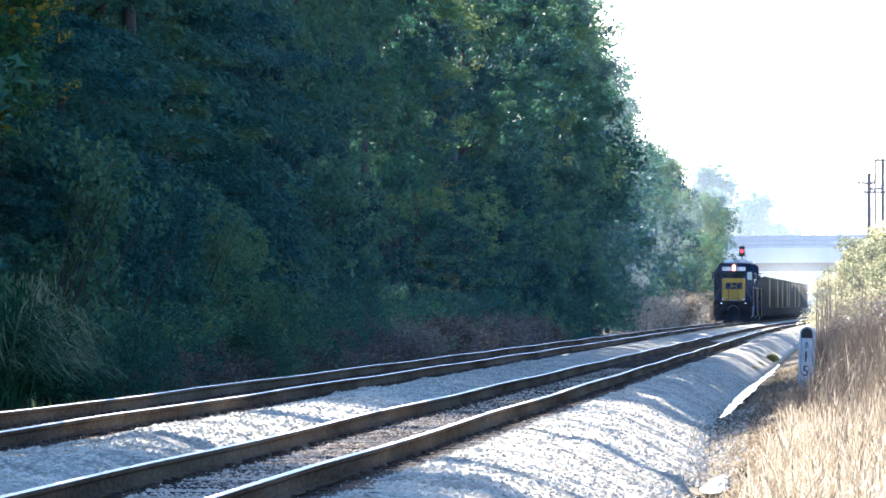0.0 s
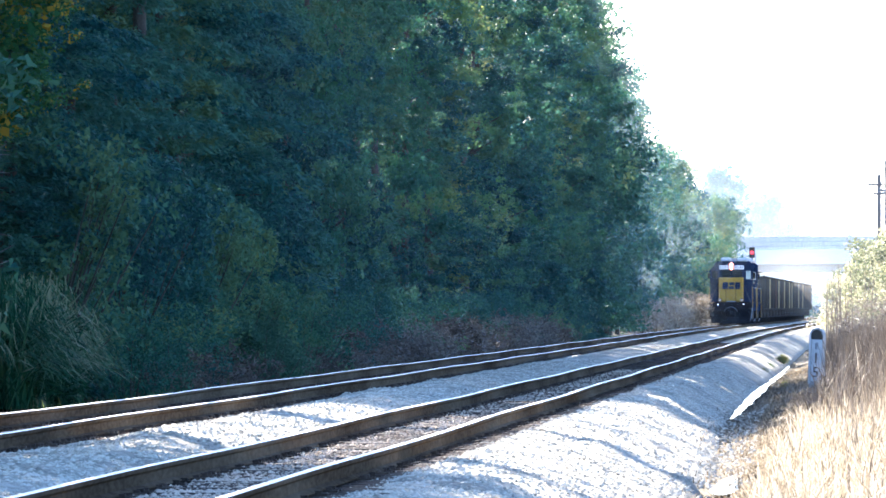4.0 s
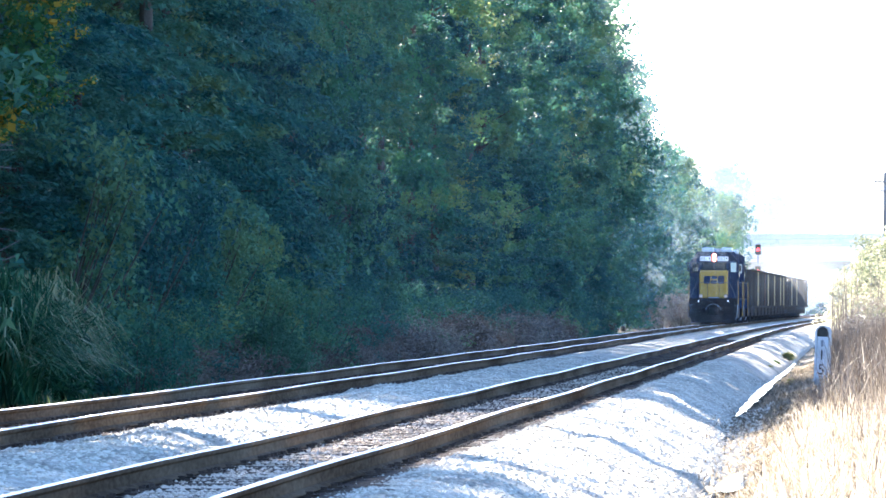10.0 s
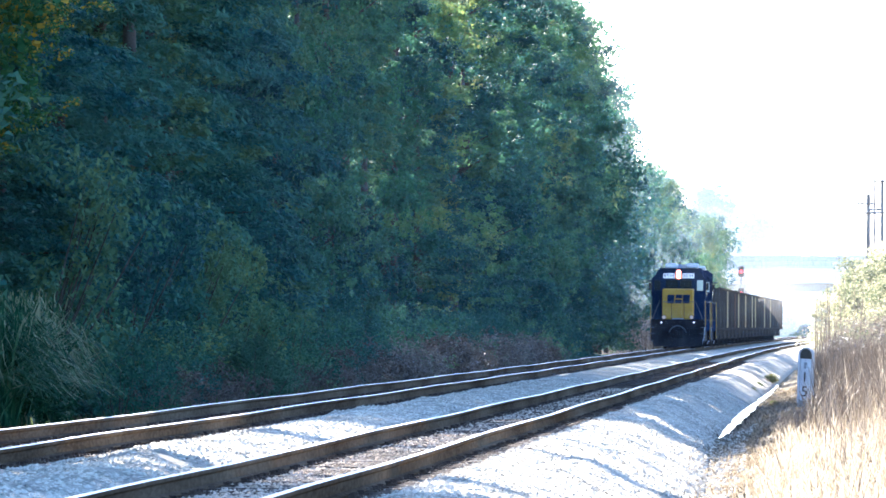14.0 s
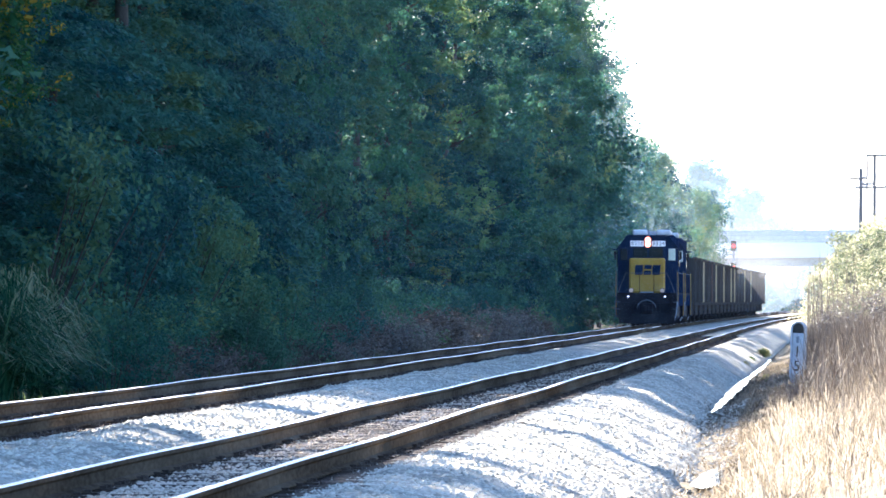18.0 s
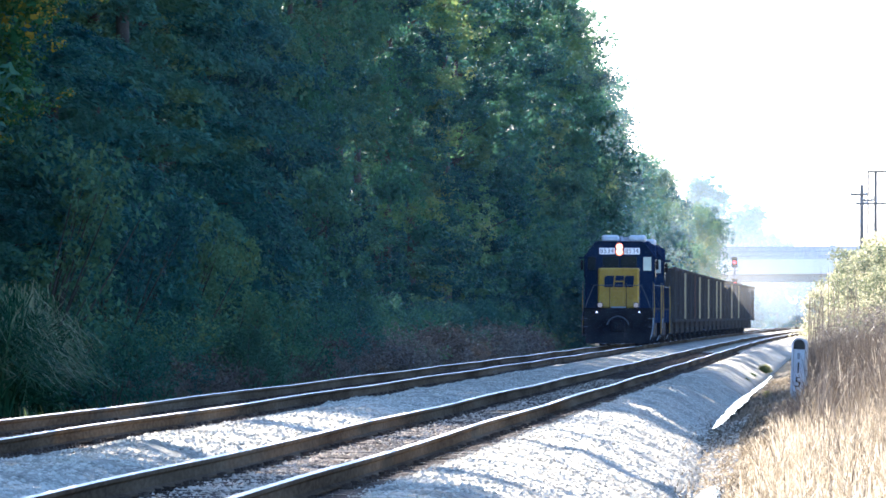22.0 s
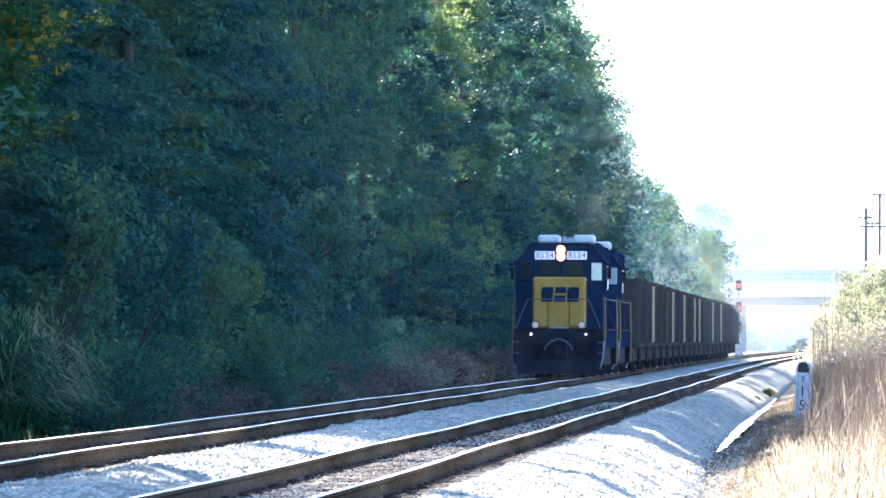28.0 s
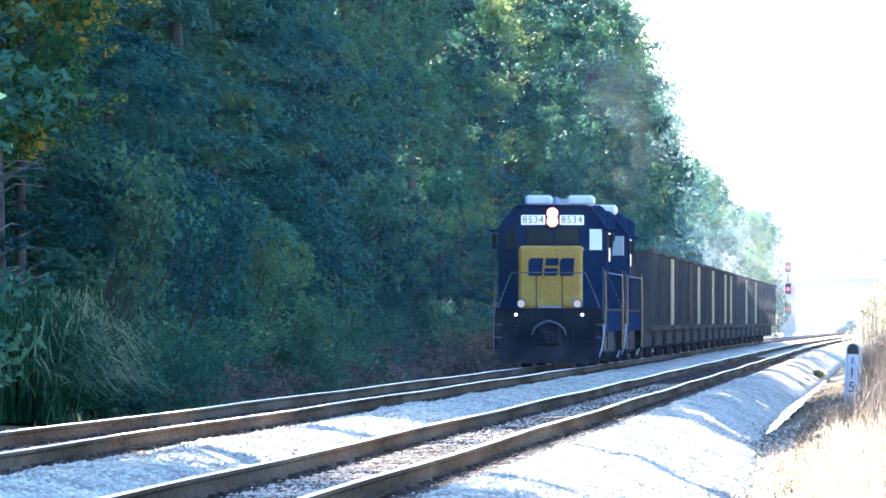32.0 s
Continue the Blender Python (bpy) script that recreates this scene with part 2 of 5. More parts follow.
def prism(bm, outline, axis, a, b):
    """An outline (u, v) drawn out from a to b along an axis: x takes (y, z), y takes (x, z), z takes (x, y)."""
    def at(u, v, w):
        return {"x": (w, u, v), "y": (u, w, v), "z": (u, v, w)}[axis]
    lo = [bm.verts.new(at(u, v, a)) for u, v in outline]
    hi = [bm.verts.new(at(u, v, b)) for u, v in outline]
    k = len(outline)
    for i in range(k):
        bm.faces.new((lo[i], lo[(i + 1) % k], hi[(i + 1) % k], hi[i]))
    bm.faces.new(lo[::-1])
    bm.faces.new(hi)
    bmesh.ops.recalc_face_normals(bm, faces=bm.faces)
    return bm


def empty(name, m=None):
    ob = new(name)
    ob.empty_display_size = 0.2
    if m is not None:
        ob.matrix_basis = m
    return ob


# ---------------------------------------------------------------- plan
NEAR_X, FAR_X, FAR_Z = -5.02, -9.05, 0.06
GAUGE = 1.435


def bend(y):
    """The tracks swing a little to the right far off."""
    if y < 450:
        return 0.0
    if y < 800:
        return 0.9 * ((y - 450) / 300) ** 2
    return 0.9 * (350 / 300) ** 2 + (y - 800) * 0.9 * 2 * 350 / 300 ** 2


def wob(y, k):
    """Slight unevenness of old track, sideways or up and down."""
    return 0.011 * math.sin(y / 7.3 + k) + 0.004 * math.sin(y / 3.1 + 2 * k)


PROFILE = [(-400, 6.0), (-60, 1.2), (-30, 0.3), (-18, -0.25), (-14.5, -0.55), (-12.9, -0.7), (-11.6, -0.5), (-10.6, -0.19), (-10.3, -0.15),
           (-8.1, -0.15), (-7.8, -0.11), (-7.4, -0.06), (-7.0, -0.06), (-6.6, -0.12), (-6.25, -0.19), (-5.95, -0.212), (-4.1, -0.212), (-3.8, -0.182), (-3.5, -0.195), (-3.2, -0.27), (-2.5, -0.68), (-2.34, -0.79), (-2.25, -0.81), (-1.95, -0.77),
           (-1.2, -0.55), (0.0, -0.35), (2.0, 0.1), (6.0, 0.8), (20, 1.5), (400, 6.0)]


def toe(y):
    """How much wider the ballast shoulder spreads nearer the camera."""
    k = min(1.0, max(0.0, (186 - y) / 62))
    return 0.68 * k * k * (3 - 2 * k)


def spread_out(u, y):
    """Moves a place on the narrow shoulder to where the wider shoulder has it."""
    w = toe(y)
    if -3.7 < u < -2.25:
        return u + w * (u + 3.7) / 1.45
    if -2.25 <= u < -0.8:
        return u + w * (-0.8 - u) / 1.45
    return u


def narrow(u, y):
    """The way back from spread_out."""
    w = toe(y)
    if -3.7 < u < -2.25 + w:
        return -3.7 + (u + 3.7) * 1.45 / (1.45 + w)
    if -2.25 + w <= u < -0.8:
        return -0.8 + (u + 0.8) * 1.45 / (1.45 - w)
    return u


def lay(x, y):
    """Height of the ground."""
    u = narrow(x - bend(y), y)
    for (a, za), (b, zb) in zip(PROFILE[:-1], PROFILE[1:]):
        if u <= b:
            k = (u - a) / (b - a)
            z = za + (zb - za) * k
            break
    else:
        z = PROFILE[-1][1]
    rough = 0.0
    if -11.5 < u < -2.4:
        if -8.0 < u < -6.3 or u > -3.9:
            rough = 0.07 * noise.noise((x * 1.1, y * 0.42, 3.0)) + 0.05 * noise.noise((x * 2.6, y * 1.0, 1.0))
    elif abs(u) < 40:
        rough = 0.12 * noise.noise((x * 0.4, y * 0.15, 7.0)) + 0.04 * noise.noise((x * 1.7, y * 0.8, 2.0))
        if -2.5 < u < -1.9:
            rough *= 0.3
    else:
        rough = 1.0 * noise.noise((x * 0.02, y * 0.02, 0.0))
    return z + rough


def strip(name, xs, ys, mat, lift=0.0, edge=False):
    verts = [(sx, y, lay(sx, y) + lift - (0.25 if edge and x in (xs[0], xs[-1]) else 0)) for y in ys for x in xs for sx in (spread_out(x, y) + bend(y),)]
    k = len(xs)
    faces = [(j * k + i, j * k + i + 1, (j + 1) * k + i + 1, (j + 1) * k + i) for j in range(len(ys) - 1) for i in range(k - 1)]
    ob = new(name, mesh(name, verts, faces, mat, True))
    return ob


def steps(a, b, d):
    return list(np.arange(a, b + d * 0.5, d))


ground_xs = [-3000, -1200, -400, -200, -100, -60, -45, -36] + steps(-30, -11.6, 0.8) + steps(-11.2, -2.7, 0.5) + steps(-2.55, 6, 0.3) + [8, 11, 15, 20, 40, 100, 400, 1200, 3000]
ground_ys = [-600, -100, -20, 0] + steps(20, 420, 2.0) + steps(430, 900, 10) + [950, 1000, 1100, 1200, 1300, 1400, 1600, 2000, 2600, 3400, 4500]
tagged(strip("ground", ground_xs, ground_ys, SOIL, -0.10), "dry brown earth with sparse grass", "ground", kind="structure")
bx = steps(-11.3, -2.3, 0.15)
by = steps(40, 330, 0.5) + steps(331, 520, 1.0) + steps(524, 1300, 4)
tagged(strip("ballast", bx, by, BALLAST, 0.0, True), "grey crushed-stone ballast under both tracks", "ballast", kind="structure")

# ---------------------------------------------------------------- tracks
def rail_mesh(name, y0, y1, side, mat, outline, cx, cz, k):
    ys = steps(y0, y1, 1.5)
    n = len(outline)
    verts, faces = [], []
    for y in ys:
        ox, oz = cx + bend(y) + side * GAUGE / 2 + wob(y, k), cz + wob(y, k + 3) * 0.5
        verts += [(ox + u, y, oz + v) for u, v in outline]
    for j in range(len(ys) - 1):
        for i in range(n):
            faces.append((j * n + i, (j + 1) * n + i, (j + 1) * n + (i + 1) % n, j * n + (i + 1) % n))
    faces += [tuple(range(n))[::-1], tuple((len(ys) - 1) * n + i for i in range(n))]
    return mesh(name, verts, faces, mat)


FOOT = [(-0.07, -0.175), (0.07, -0.175), (0.07, -0.163), (0.014, -0.14), (0.009, -0.06), (0.03, -0.042), (0.036, -0.036), (0.036, -0.006),
        (-0.036, -0.006), (-0.036, -0.036), (-0.03, -0.042), (-0.009, -0.06), (-0.014, -0.14), (-0.07, -0.163)]
HEAD = [(-0.034, -0.005), (0.034, -0.005), (0.031, -0.001), (0.022, 0.001), (-0.022, 0.001), (-0.031, -0.001)]


def track(name, cx, cz, label, k):
    t = empty(name, pose(0, 0, 0))
    tagged(t, label, "track", "railway tracks", "structure")
    for side in (-1, 1):
        r = new("rail", rail_mesh("rail", 30, 1300, side, RAIL, FOOT, cx, cz, k))
        r.parent = t
        h = new("rail_head", rail_mesh("rail_head", 30, 1300, side, RAILHEAD, HEAD, cx, cz, k))
        h.parent = r
        h["label"] = "polished running surface"
    return t


near_track = track("near_track", NEAR_X, 0.0, "main track with rusty rails on grey ballast", 0.3)
far_track = track("far_track", FAR_X, FAR_Z, "second track with rusty rails carrying the freight train", 1.7)

def polys(name, groups, mat):
    """A mesh of loose faces: groups of (points, corners per face)."""
    me = bpy.data.meshes.new(name)
    V = np.concatenate([g for g, _ in groups])
    counts = np.concatenate([np.full(len(g) // k, k, dtype=np.int32) for g, k in groups])
    me.vertices.add(len(V))
    me.vertices.foreach_set("co", np.ascontiguousarray(V, dtype=np.float32).ravel())
    me.loops.add(len(V))
    me.loops.foreach_set("vertex_index", np.arange(len(V), dtype=np.int32))
    me.polygons.add(len(counts))
    me.polygons.foreach_set("loop_start", np.concatenate([[0], np.cumsum(counts)[:-1]]).astype(np.int32))
    me.polygons.foreach_set("loop_total", counts)
    me.materials.append(mat)
    me.update(calc_edges=True)
    return me


def quads(name, V, mat):
    return polys(name, [(V, 4)], mat)


def leaves(rng, centres, spread, per, size, flat=1.0, long=1.7, corners=4, facing=0.0, shell=0.25):
    """Leaves scattered round clump centres; facing turns their flat sides outwards and up."""
    c = np.repeat(centres, per, axis=0)
    sp = np.repeat(spread, per)[:, None]
    d = rng.normal(0, 1, (len(c), 3))
    d /= np.maximum(np.linalg.norm(d, axis=1, keepdims=True), 1e-6)
    out = d.copy()
    d *= rng.uniform(shell, 1, (len(c), 1)) ** 0.5 * sp
    d[:, 2] *= flat
    p = c + d
    u = rng.normal(0, 1, (len(c), 3))
    u[:, 2] = u[:, 2] * 0.7 * flat - 0.25
    if facing:
        nrm = out * 0.7 + np.array([0, 0, 0.65]) + rng.normal(0, 1, (len(c), 3)) * (1 - facing)
        nrm /= np.maximum(np.linalg.norm(nrm, axis=1, keepdims=True), 1e-6)
        u -= nrm * np.sum(u * nrm, axis=1, keepdims=True)
    u /= np.maximum(np.linalg.norm(u, axis=1, keepdims=True), 1e-6)
    w = np.cross(u, nrm if facing else rng.normal(0, 1, (len(c), 3)))
    w /= np.maximum(np.linalg.norm(w, axis=1, keepdims=True), 1e-6)
    s = rng.uniform(0.6, 1.3, (len(c), 1)) * size
    if corners == 3:
        V = np.stack([p - u * s * 0.5 - w * s * 0.45 / long, p - u * s * 0.3 + w * s * 0.55 / long, p + u * s * 0.6], axis=1)
    else:
        V = np.stack([p - u * s * 0.5, p + w * s * 0.5 / long, p + u * s * 0.5, p - w * s * 0.5 / long], axis=1)
    return V.reshape(-1, 3)


def crown_points(rng, n, h0, h1, r, shape):
    """Clump centres in a crown from height h0 to h1 with an uneven outline."""
    out = []
    ph = rng.uniform(0, 6.28, 4)
    while len(out) < n:
        k = rng.uniform(0, 1)
        if shape == "cone":
            env = (1 - k) ** 0.8 * (0.75 + 0.35 * math.sin(k * 30 + ph[0])) + 0.06
        elif shape == "tall":
            env = (math.sin(math.pi * min(1, 0.12 + k * 0.86)) ** 0.55) * (0.85 + 0.2 * math.sin(k * 11 + ph[1]))
        else:
            env = math.sqrt(max(0.0, 1 - (2 * k - 0.9) ** 2 / 1.25)) * (0.9 + 0.2 * math.sin(k * 9 + ph[2]))
        a = rng.uniform(0, 6.28)
        e = env * (1 + 0.22 * math.sin(3 * a + ph[3] + 4 * k) + 0.12 * math.sin(5 * a + ph[0]))
        rad = r * e * rng.uniform(0.35, 1) ** 0.45
        out.append((rad * math.cos(a), rad * math.sin(a), h0 + (h1 - h0) * k))
    return np.array(out)


def tree(kind, seed, leaf, clumps, per, size, h0, h1, r, label, shape="round", flat=1.0, spread=0.36, long=1.7, mass=1.15, sprays=10, near=True):
    rng = np.random.default_rng(seed)
    t = empty(kind)
    tagged(t, label, "tree", "trees along the railway")
    bm = bmesh.new()
    lean = rng.uniform(-0.3, 0.3, 2)
    pts = [(lean[0] * k * k, lean[1] * k * k, k * h1 * 0.92 - 0.4 * (k == 0)) for k in (0, 0.2, 0.45, 0.7, 1.0)]
    rs = [0.2, 0.15, 0.11, 0.06, 0.02]
    for i in range(4):
        rod(bm, pts[i], pts[i + 1], rs[i], 8, rs[i + 1])
    part("trunk", bm, BARK, t, smooth=True)
    C = crown_points(rng, clumps, h0, h1, r, shape)
    for i in range(0, clumps, max(1, clumps // 12)):
        c = C[i]
        z0 = max(h0 * 0.6 + 0.5, c[2] - 0.45 * np.hypot(c[0], c[1]))
        part("limb", rod(bmesh.new(), (lean[0] * 0.3, lean[1] * 0.3, z0), tuple(c), 0.06, 5, 0.012), BARK, t)
    # each mass of foliage carries its sprays on the outside, mostly above
    d = rng.normal(0, 1, (clumps * sprays, 3))
    d[:, 2] = d[:, 2] * 0.8 + 0.35
    d /= np.linalg.norm(d, axis=1, keepdims=True)
    d[:, 2] *= flat
    P = np.repeat(C, sprays, axis=0) + d * (mass * rng.uniform(0.75, 1.05, (clumps * sprays, 1))) * np.repeat(rng.uniform(0.7, 1.3, (clumps, 1)), sprays, axis=0)
    P[:, 2] = np.maximum(P[:, 2], 0.25)
    k = 3
    parts = [(leaves(rng, P, rng.uniform(0.7, 1.25, len(P)) * spread, per, size, flat, long, k), k),
             (leaves(rng, C, np.full(clumps, mass * 0.62), 90 if near else 60, mass * (0.13 if near else 0.22), flat, 1.4, 3), 3)]
    ob = new("crown", polys("crown", parts, leaf))
    ob.parent = t
    return t


def broadleaf(kind, seed, leaf, clumps, tufts, per, size, h0, h1, r, label, shape="round"):
    """A tree whose crown is built of leafy masses with dark hollows between them."""
    rng = np.random.default_rng(seed)
    t = empty(kind)
    tagged(t, label, "tree", "trees along the railway")
    lean = rng.uniform(-0.4, 0.4, 2)
    pts = [(lean[0] * k * k, lean[1] * k * k, k * h1 * 0.92 - 0.4 * (k == 0)) for k in (0, 0.2, 0.45, 0.7, 1.0)]
    bm = bmesh.new()
    for i, (ra, rb) in enumerate(((0.22, 0.17), (0.17, 0.12), (0.12, 0.07), (0.07, 0.02))):
        rod(bm, pts[i], pts[i + 1], ra, 8, rb)
    part("trunk", bm, BARK, t, smooth=True)
    C = crown_points(rng, clumps, h0, h1, r, shape)
    R_ = rng.uniform(0.55, 1.25, clumps)
    for i in range(0, clumps, max(1, clumps // 12)):
        c = C[i]
        z0 = max(h0 * 0.6 + 0.5, c[2] - 0.45 * np.hypot(c[0], c[1]))
        part("limb", rod(bmesh.new(), (lean[0] * 0.3, lean[1] * 0.3, z0), tuple(c), 0.06, 5, 0.012), BARK, t)
    d = rng.normal(0, 1, (clumps * tufts, 3))
    d[:, 2] = d[:, 2] * 0.75 + 0.3
    d /= np.linalg.norm(d, axis=1, keepdims=True)
    d[:, 2] *= 0.72
    P = np.repeat(C, tufts, axis=0) + d * (np.repeat(R_, tufts) * rng.uniform(0.7, 1.12, clumps * tufts))[:, None]
    P[:, 2] = np.maximum(P[:, 2], 0.25)
    V = leaves(rng, P, rng.uniform(0.16, 0.36, len(P)), per, size, 0.6, 1.6, 4, 0.62, 0.1)
    V2 = leaves(rng, C, R_ * 0.6, 60, 0.2, 0.8, 1.3, 4, 0.4, 0.1)
    ob = new("crown", polys("crown", [(V, 4), (V2, 4)], leaf))
    ob.parent = t
    return t


def conifer(kind, seed, leaf, h0, h1, r, label, gap=0.5, droop=0.32, ragged=0.3, dense=1.8, size=0.13):
    """An evergreen with tiers of drooping boughs, each hung with needle sprays."""
    rng = np.random.default_rng(seed)
    t = empty(kind)
    tagged(t, label, "tree", "trees along the railway")
    part("trunk", rod(rod(bmesh.new(), (0, 0, -0.4), (0.05, 0, h1 * 0.6), 0.2, 8, 0.11), (0.05, 0, h1 * 0.6), (0, 0, h1), 0.11, 8, 0.015), BARK, t, smooth=True)
    P, D, L = [], [], []
    z = h0
    while z < h1 - 0.3:
        k = (z - h0) / (h1 - h0)
        reach = r * ((1 - k) ** 0.62 * 0.92 + 0.08) * (1 if k > 0.06 else 0.8)
        for b in range(int(rng.integers(5, 8))):
            if rng.uniform() < 0.12:
                continue
            a = rng.uniform(0, 6.28)
            ln = reach * rng.uniform(1 - ragged, 1 + ragged * 0.5)
            zb = z + rng.uniform(-0.5, 0.5) * gap
            dz = droop * rng.uniform(0.5, 1.5)
            ca, sn = math.cos(a), math.sin(a)
            n = max(5, int(ln * 26 * dense))
            f = rng.uniform(0.12, 1, n) ** 0.7
            side = rng.normal(0, 1, n) * 0.17 * ln * (1.15 - f) ** 0.5
            x = ca * ln * f - sn * side
            y = sn * ln * f + ca * side
            zz = zb + ln * (0.16 * f - dz * f * f) - np.abs(side) * 0.25 + rng.normal(0, 0.045, n)
            P.append(np.stack([x, y, zz], axis=1))
            D.append(np.stack([ca + rng.normal(0, 0.55, n), sn + rng.normal(0, 0.55, n), -0.08 - dz * f + rng.normal(0, 0.18, n)], axis=1))
            if b % 3 == 0 and rng.uniform() < 0.5:
                L.append(((0, 0, zb), (ca * ln * 0.8, sn * ln * 0.8, zb + ln * (0.13 - dz * 0.64))))
        z += gap * rng.uniform(0.75, 1.25)
    for a, b in L[:18]:
        part("limb", rod(bmesh.new(), a, b, 0.04, 5, 0.01), BARK, t)
    P, D = np.concatenate(P), np.concatenate(D)
    P[:, 2] = np.maximum(P[:, 2], 0.2)
    reps = 4
    P, D = np.repeat(P, reps, axis=0), np.repeat(D, reps, axis=0)
    n = len(P)
    P = P + rng.normal(0, 0.07, (n, 3)) * np.array([1, 1, 0.6])
    u = D + rng.normal(0, 0.35, (n, 3))
    u /= np.linalg.norm(u, axis=1, keepdims=True)
    nrm = np.array([0, 0, 1.0]) + rng.normal(0, 0.38, (n, 3))
    w = np.cross(u, nrm)
    w /= np.maximum(np.linalg.norm(w, axis=1, keepdims=True), 1e-6)
    s = rng.uniform(0.6, 1.4, (n, 1)) * size
    V = np.stack([P - u * s * 0.5, P + w * s * 0.22, P + u * s * 0.6, P - w * s * 0.22], axis=1).reshape(-1, 3)
    ob = new("crown", polys("crown", [(V, 4)], leaf))
    ob.parent = t
    return t


def shrub(name, seed, leaf, stem, clumps, per, size, h, r, label, category="shrub", group="undergrowth", spread=0.3, flat=1.0, long=1.9):
    rng = np.random.default_rng(seed)
    s = empty(name)
    tagged(s, label, category, group)
    C = crown_points(rng, clumps, 0.15 * h, h, r, "round")
    bm = bmesh.new()
    for c in C[:: max(1, clumps // 16)]:
        rod(bm, (c[0] * 0.15, c[1] * 0.15, -0.15), tuple(c), 0.022, 5, 0.006)
    part("twig_tangle", bm, stem, s)["kind"] = "stuff"
    ob = new("foliage", polys("foliage", [(leaves(rng, C, rng.uniform(0.7, 1.3, clumps) * spread, per, size, flat, long, 3), 3)], leaf))
    ob.parent = s
    return s


def blades(rng, base, height, width, bend_by, segs=3, droop=0.28):
    """Arching grass blades, each a chain of quads."""
    n = len(base)
    a = rng.uniform(0, 6.28, n)
    out = np.stack([np.cos(a), np.sin(a)], axis=1)
    h = height * rng.uniform(0.5, 1.15, n)
    b = bend_by * rng.uniform(0.15, 1.0, n)
    side = np.stack([-out[:, 1], out[:, 0], np.zeros(n)], axis=1) * 0.5
    turn = rng.uniform(-1, 1, (n, 1))
    side = side * np.abs(turn) + np.array([[0.5, 0, 0]]) * (1 - np.abs(turn))
    rings = []
    for k in range(segs + 1):
        f = k / segs
        p = base + np.concatenate([out * (b * f * f)[:, None], (h * (f - droop * f * f * b / np.maximum(h, 0.05)))[:, None]], axis=1)
        w = width * (1 - f) ** 0.6 + width * 0.06
        rings.append((p - side * w, p + side * w))
    Q = []
    for k in range(segs):
        (a0, b0), (a1, b1) = rings[k], rings[k + 1]
        Q.append(np.stack([a0, b0, b1, a1], axis=1))
    return np.stack(Q, axis=1).reshape(-1, 3)


def seed_on_ground(rng, n, x0, x1, y0, y1, sink=0.1):
    """Random places on the ground."""
    xs, ys = rng.uniform(x0, x1, n), rng.uniform(y0, y1, n)
    return np.array([(x, y, lay(x, y) - sink) for x, y in ((spread_out(x, y) + bend(y), y) for x, y in zip(xs, ys))])


# ---------------------------------------------------------------- woods beside the far track
R = np.random.default_rng(11)
OAK = broadleaf("oak_tree", 1, LEAF_DARK, 64, 17, 44, 0.105, 0.9, 17.5, 3.5, "dense dark green broadleaf tree at the wood's edge", "round")
OAK_TALL = broadleaf("oak_tree", 12, LEAF_DARK, 60, 17, 44, 0.11, 1.4, 19.0, 3.2, "tall dark green broadleaf tree at the wood's edge", "tall")
GUM = broadleaf("sweetgum_tree", 2, LEAF_MID, 60, 17, 44, 0.105, 1.0, 16.5, 3.1, "mid-green broadleaf tree at the wood's edge", "tall")
LIME = broadleaf("tulip_tree", 13, LEAF_BRIGHT, 44, 17, 44, 0.105, 4.5, 16.5, 2.7, "light green broadleaf tree catching light at the wood's edge", "round")
PINE = conifer("cedar_tree", 3, LEAF_PINE, 0.5, 18.5, 3.6, "dark blue-green evergreen with drooping layered boughs", 0.6, 0.2)
HEMLOCK = conifer("hemlock_tree", 14, LEAF_PINE, 0.4, 17.0, 3.9, "wide dark evergreen with drooping layered boughs", 0.66, 0.26, 0.38)
CEDAR = conifer("cedar_tree", 5, LEAF_DARK, 0.4, 14.0, 2.7, "dark narrow evergreen tree at the wood's edge", 0.52, 0.16, 0.35)
TURN = broadleaf("maple_tree", 4, LEAF_TURN, 60, 14, 60, 0.085, 4.7, 13.0, 1.5, "green broadleaf tree with yellow autumn patches", "round")
FAR_OAK = tree("oak_tree", 6, LEAF_DARK, 46, 34, 0.22, 1.0, 16.0, 3.7, "dark broadleaf tree deeper in the wood", "round", 1.0, 0.5, 1.5, 1.25, 6, False)
FAR_GUM = tree("sweetgum_tree", 7, LEAF_MID, 46, 34, 0.22, 1.0, 15.0, 3.3, "green broadleaf tree deeper in the wood", "tall", 1.0, 0.5, 1.5, 1.2, 6, False)
SHADE_CEDAR = tree("cedar_tree", 8, LEAF_DARK, 70, 10, 0.24, 0.4, 13.0, 2.6, "unseen narrow evergreen added to shade the ballast", "cone", 0.8, 0.4, 2.0, 0.8, 8, False)
used = set()


def plant(src, x, y, scale=1.0, sz=None, rot=None):
    x += bend(y)
    m = pose(x, y, lay(x, y) - 0.15, 0, 0, R.uniform(0, 360) if rot is None else rot)
    sz = scale if sz is None else sz
    if src not in used:
        used.add(src)
        ob = src
        ob.scale = (scale, scale, sz)
        ob.matrix_basis = m @ Matrix.Diagonal((scale, scale, sz, 1))
        return ob
    ob = copy_thing(src, m)
    ob.scale = (scale, scale, sz)
    return ob


def wood_height(y):
    """How tall the wood's edge stands along the track."""
    for (a, ha), (b, hb) in zip(WOOD[:-1], WOOD[1:]):
        if y <= b:
            return ha + (hb - ha) * max(0, (y - a)) / (b - a)
    return WOOD[-1][1]


WOOD = [(100, 1.05), (400, 1.12), (450, 1.22), (540, 1.24), (600, 1.08), (650, 0.94), (700, 0.80), (850, 0.72), (1100, 0.68)]
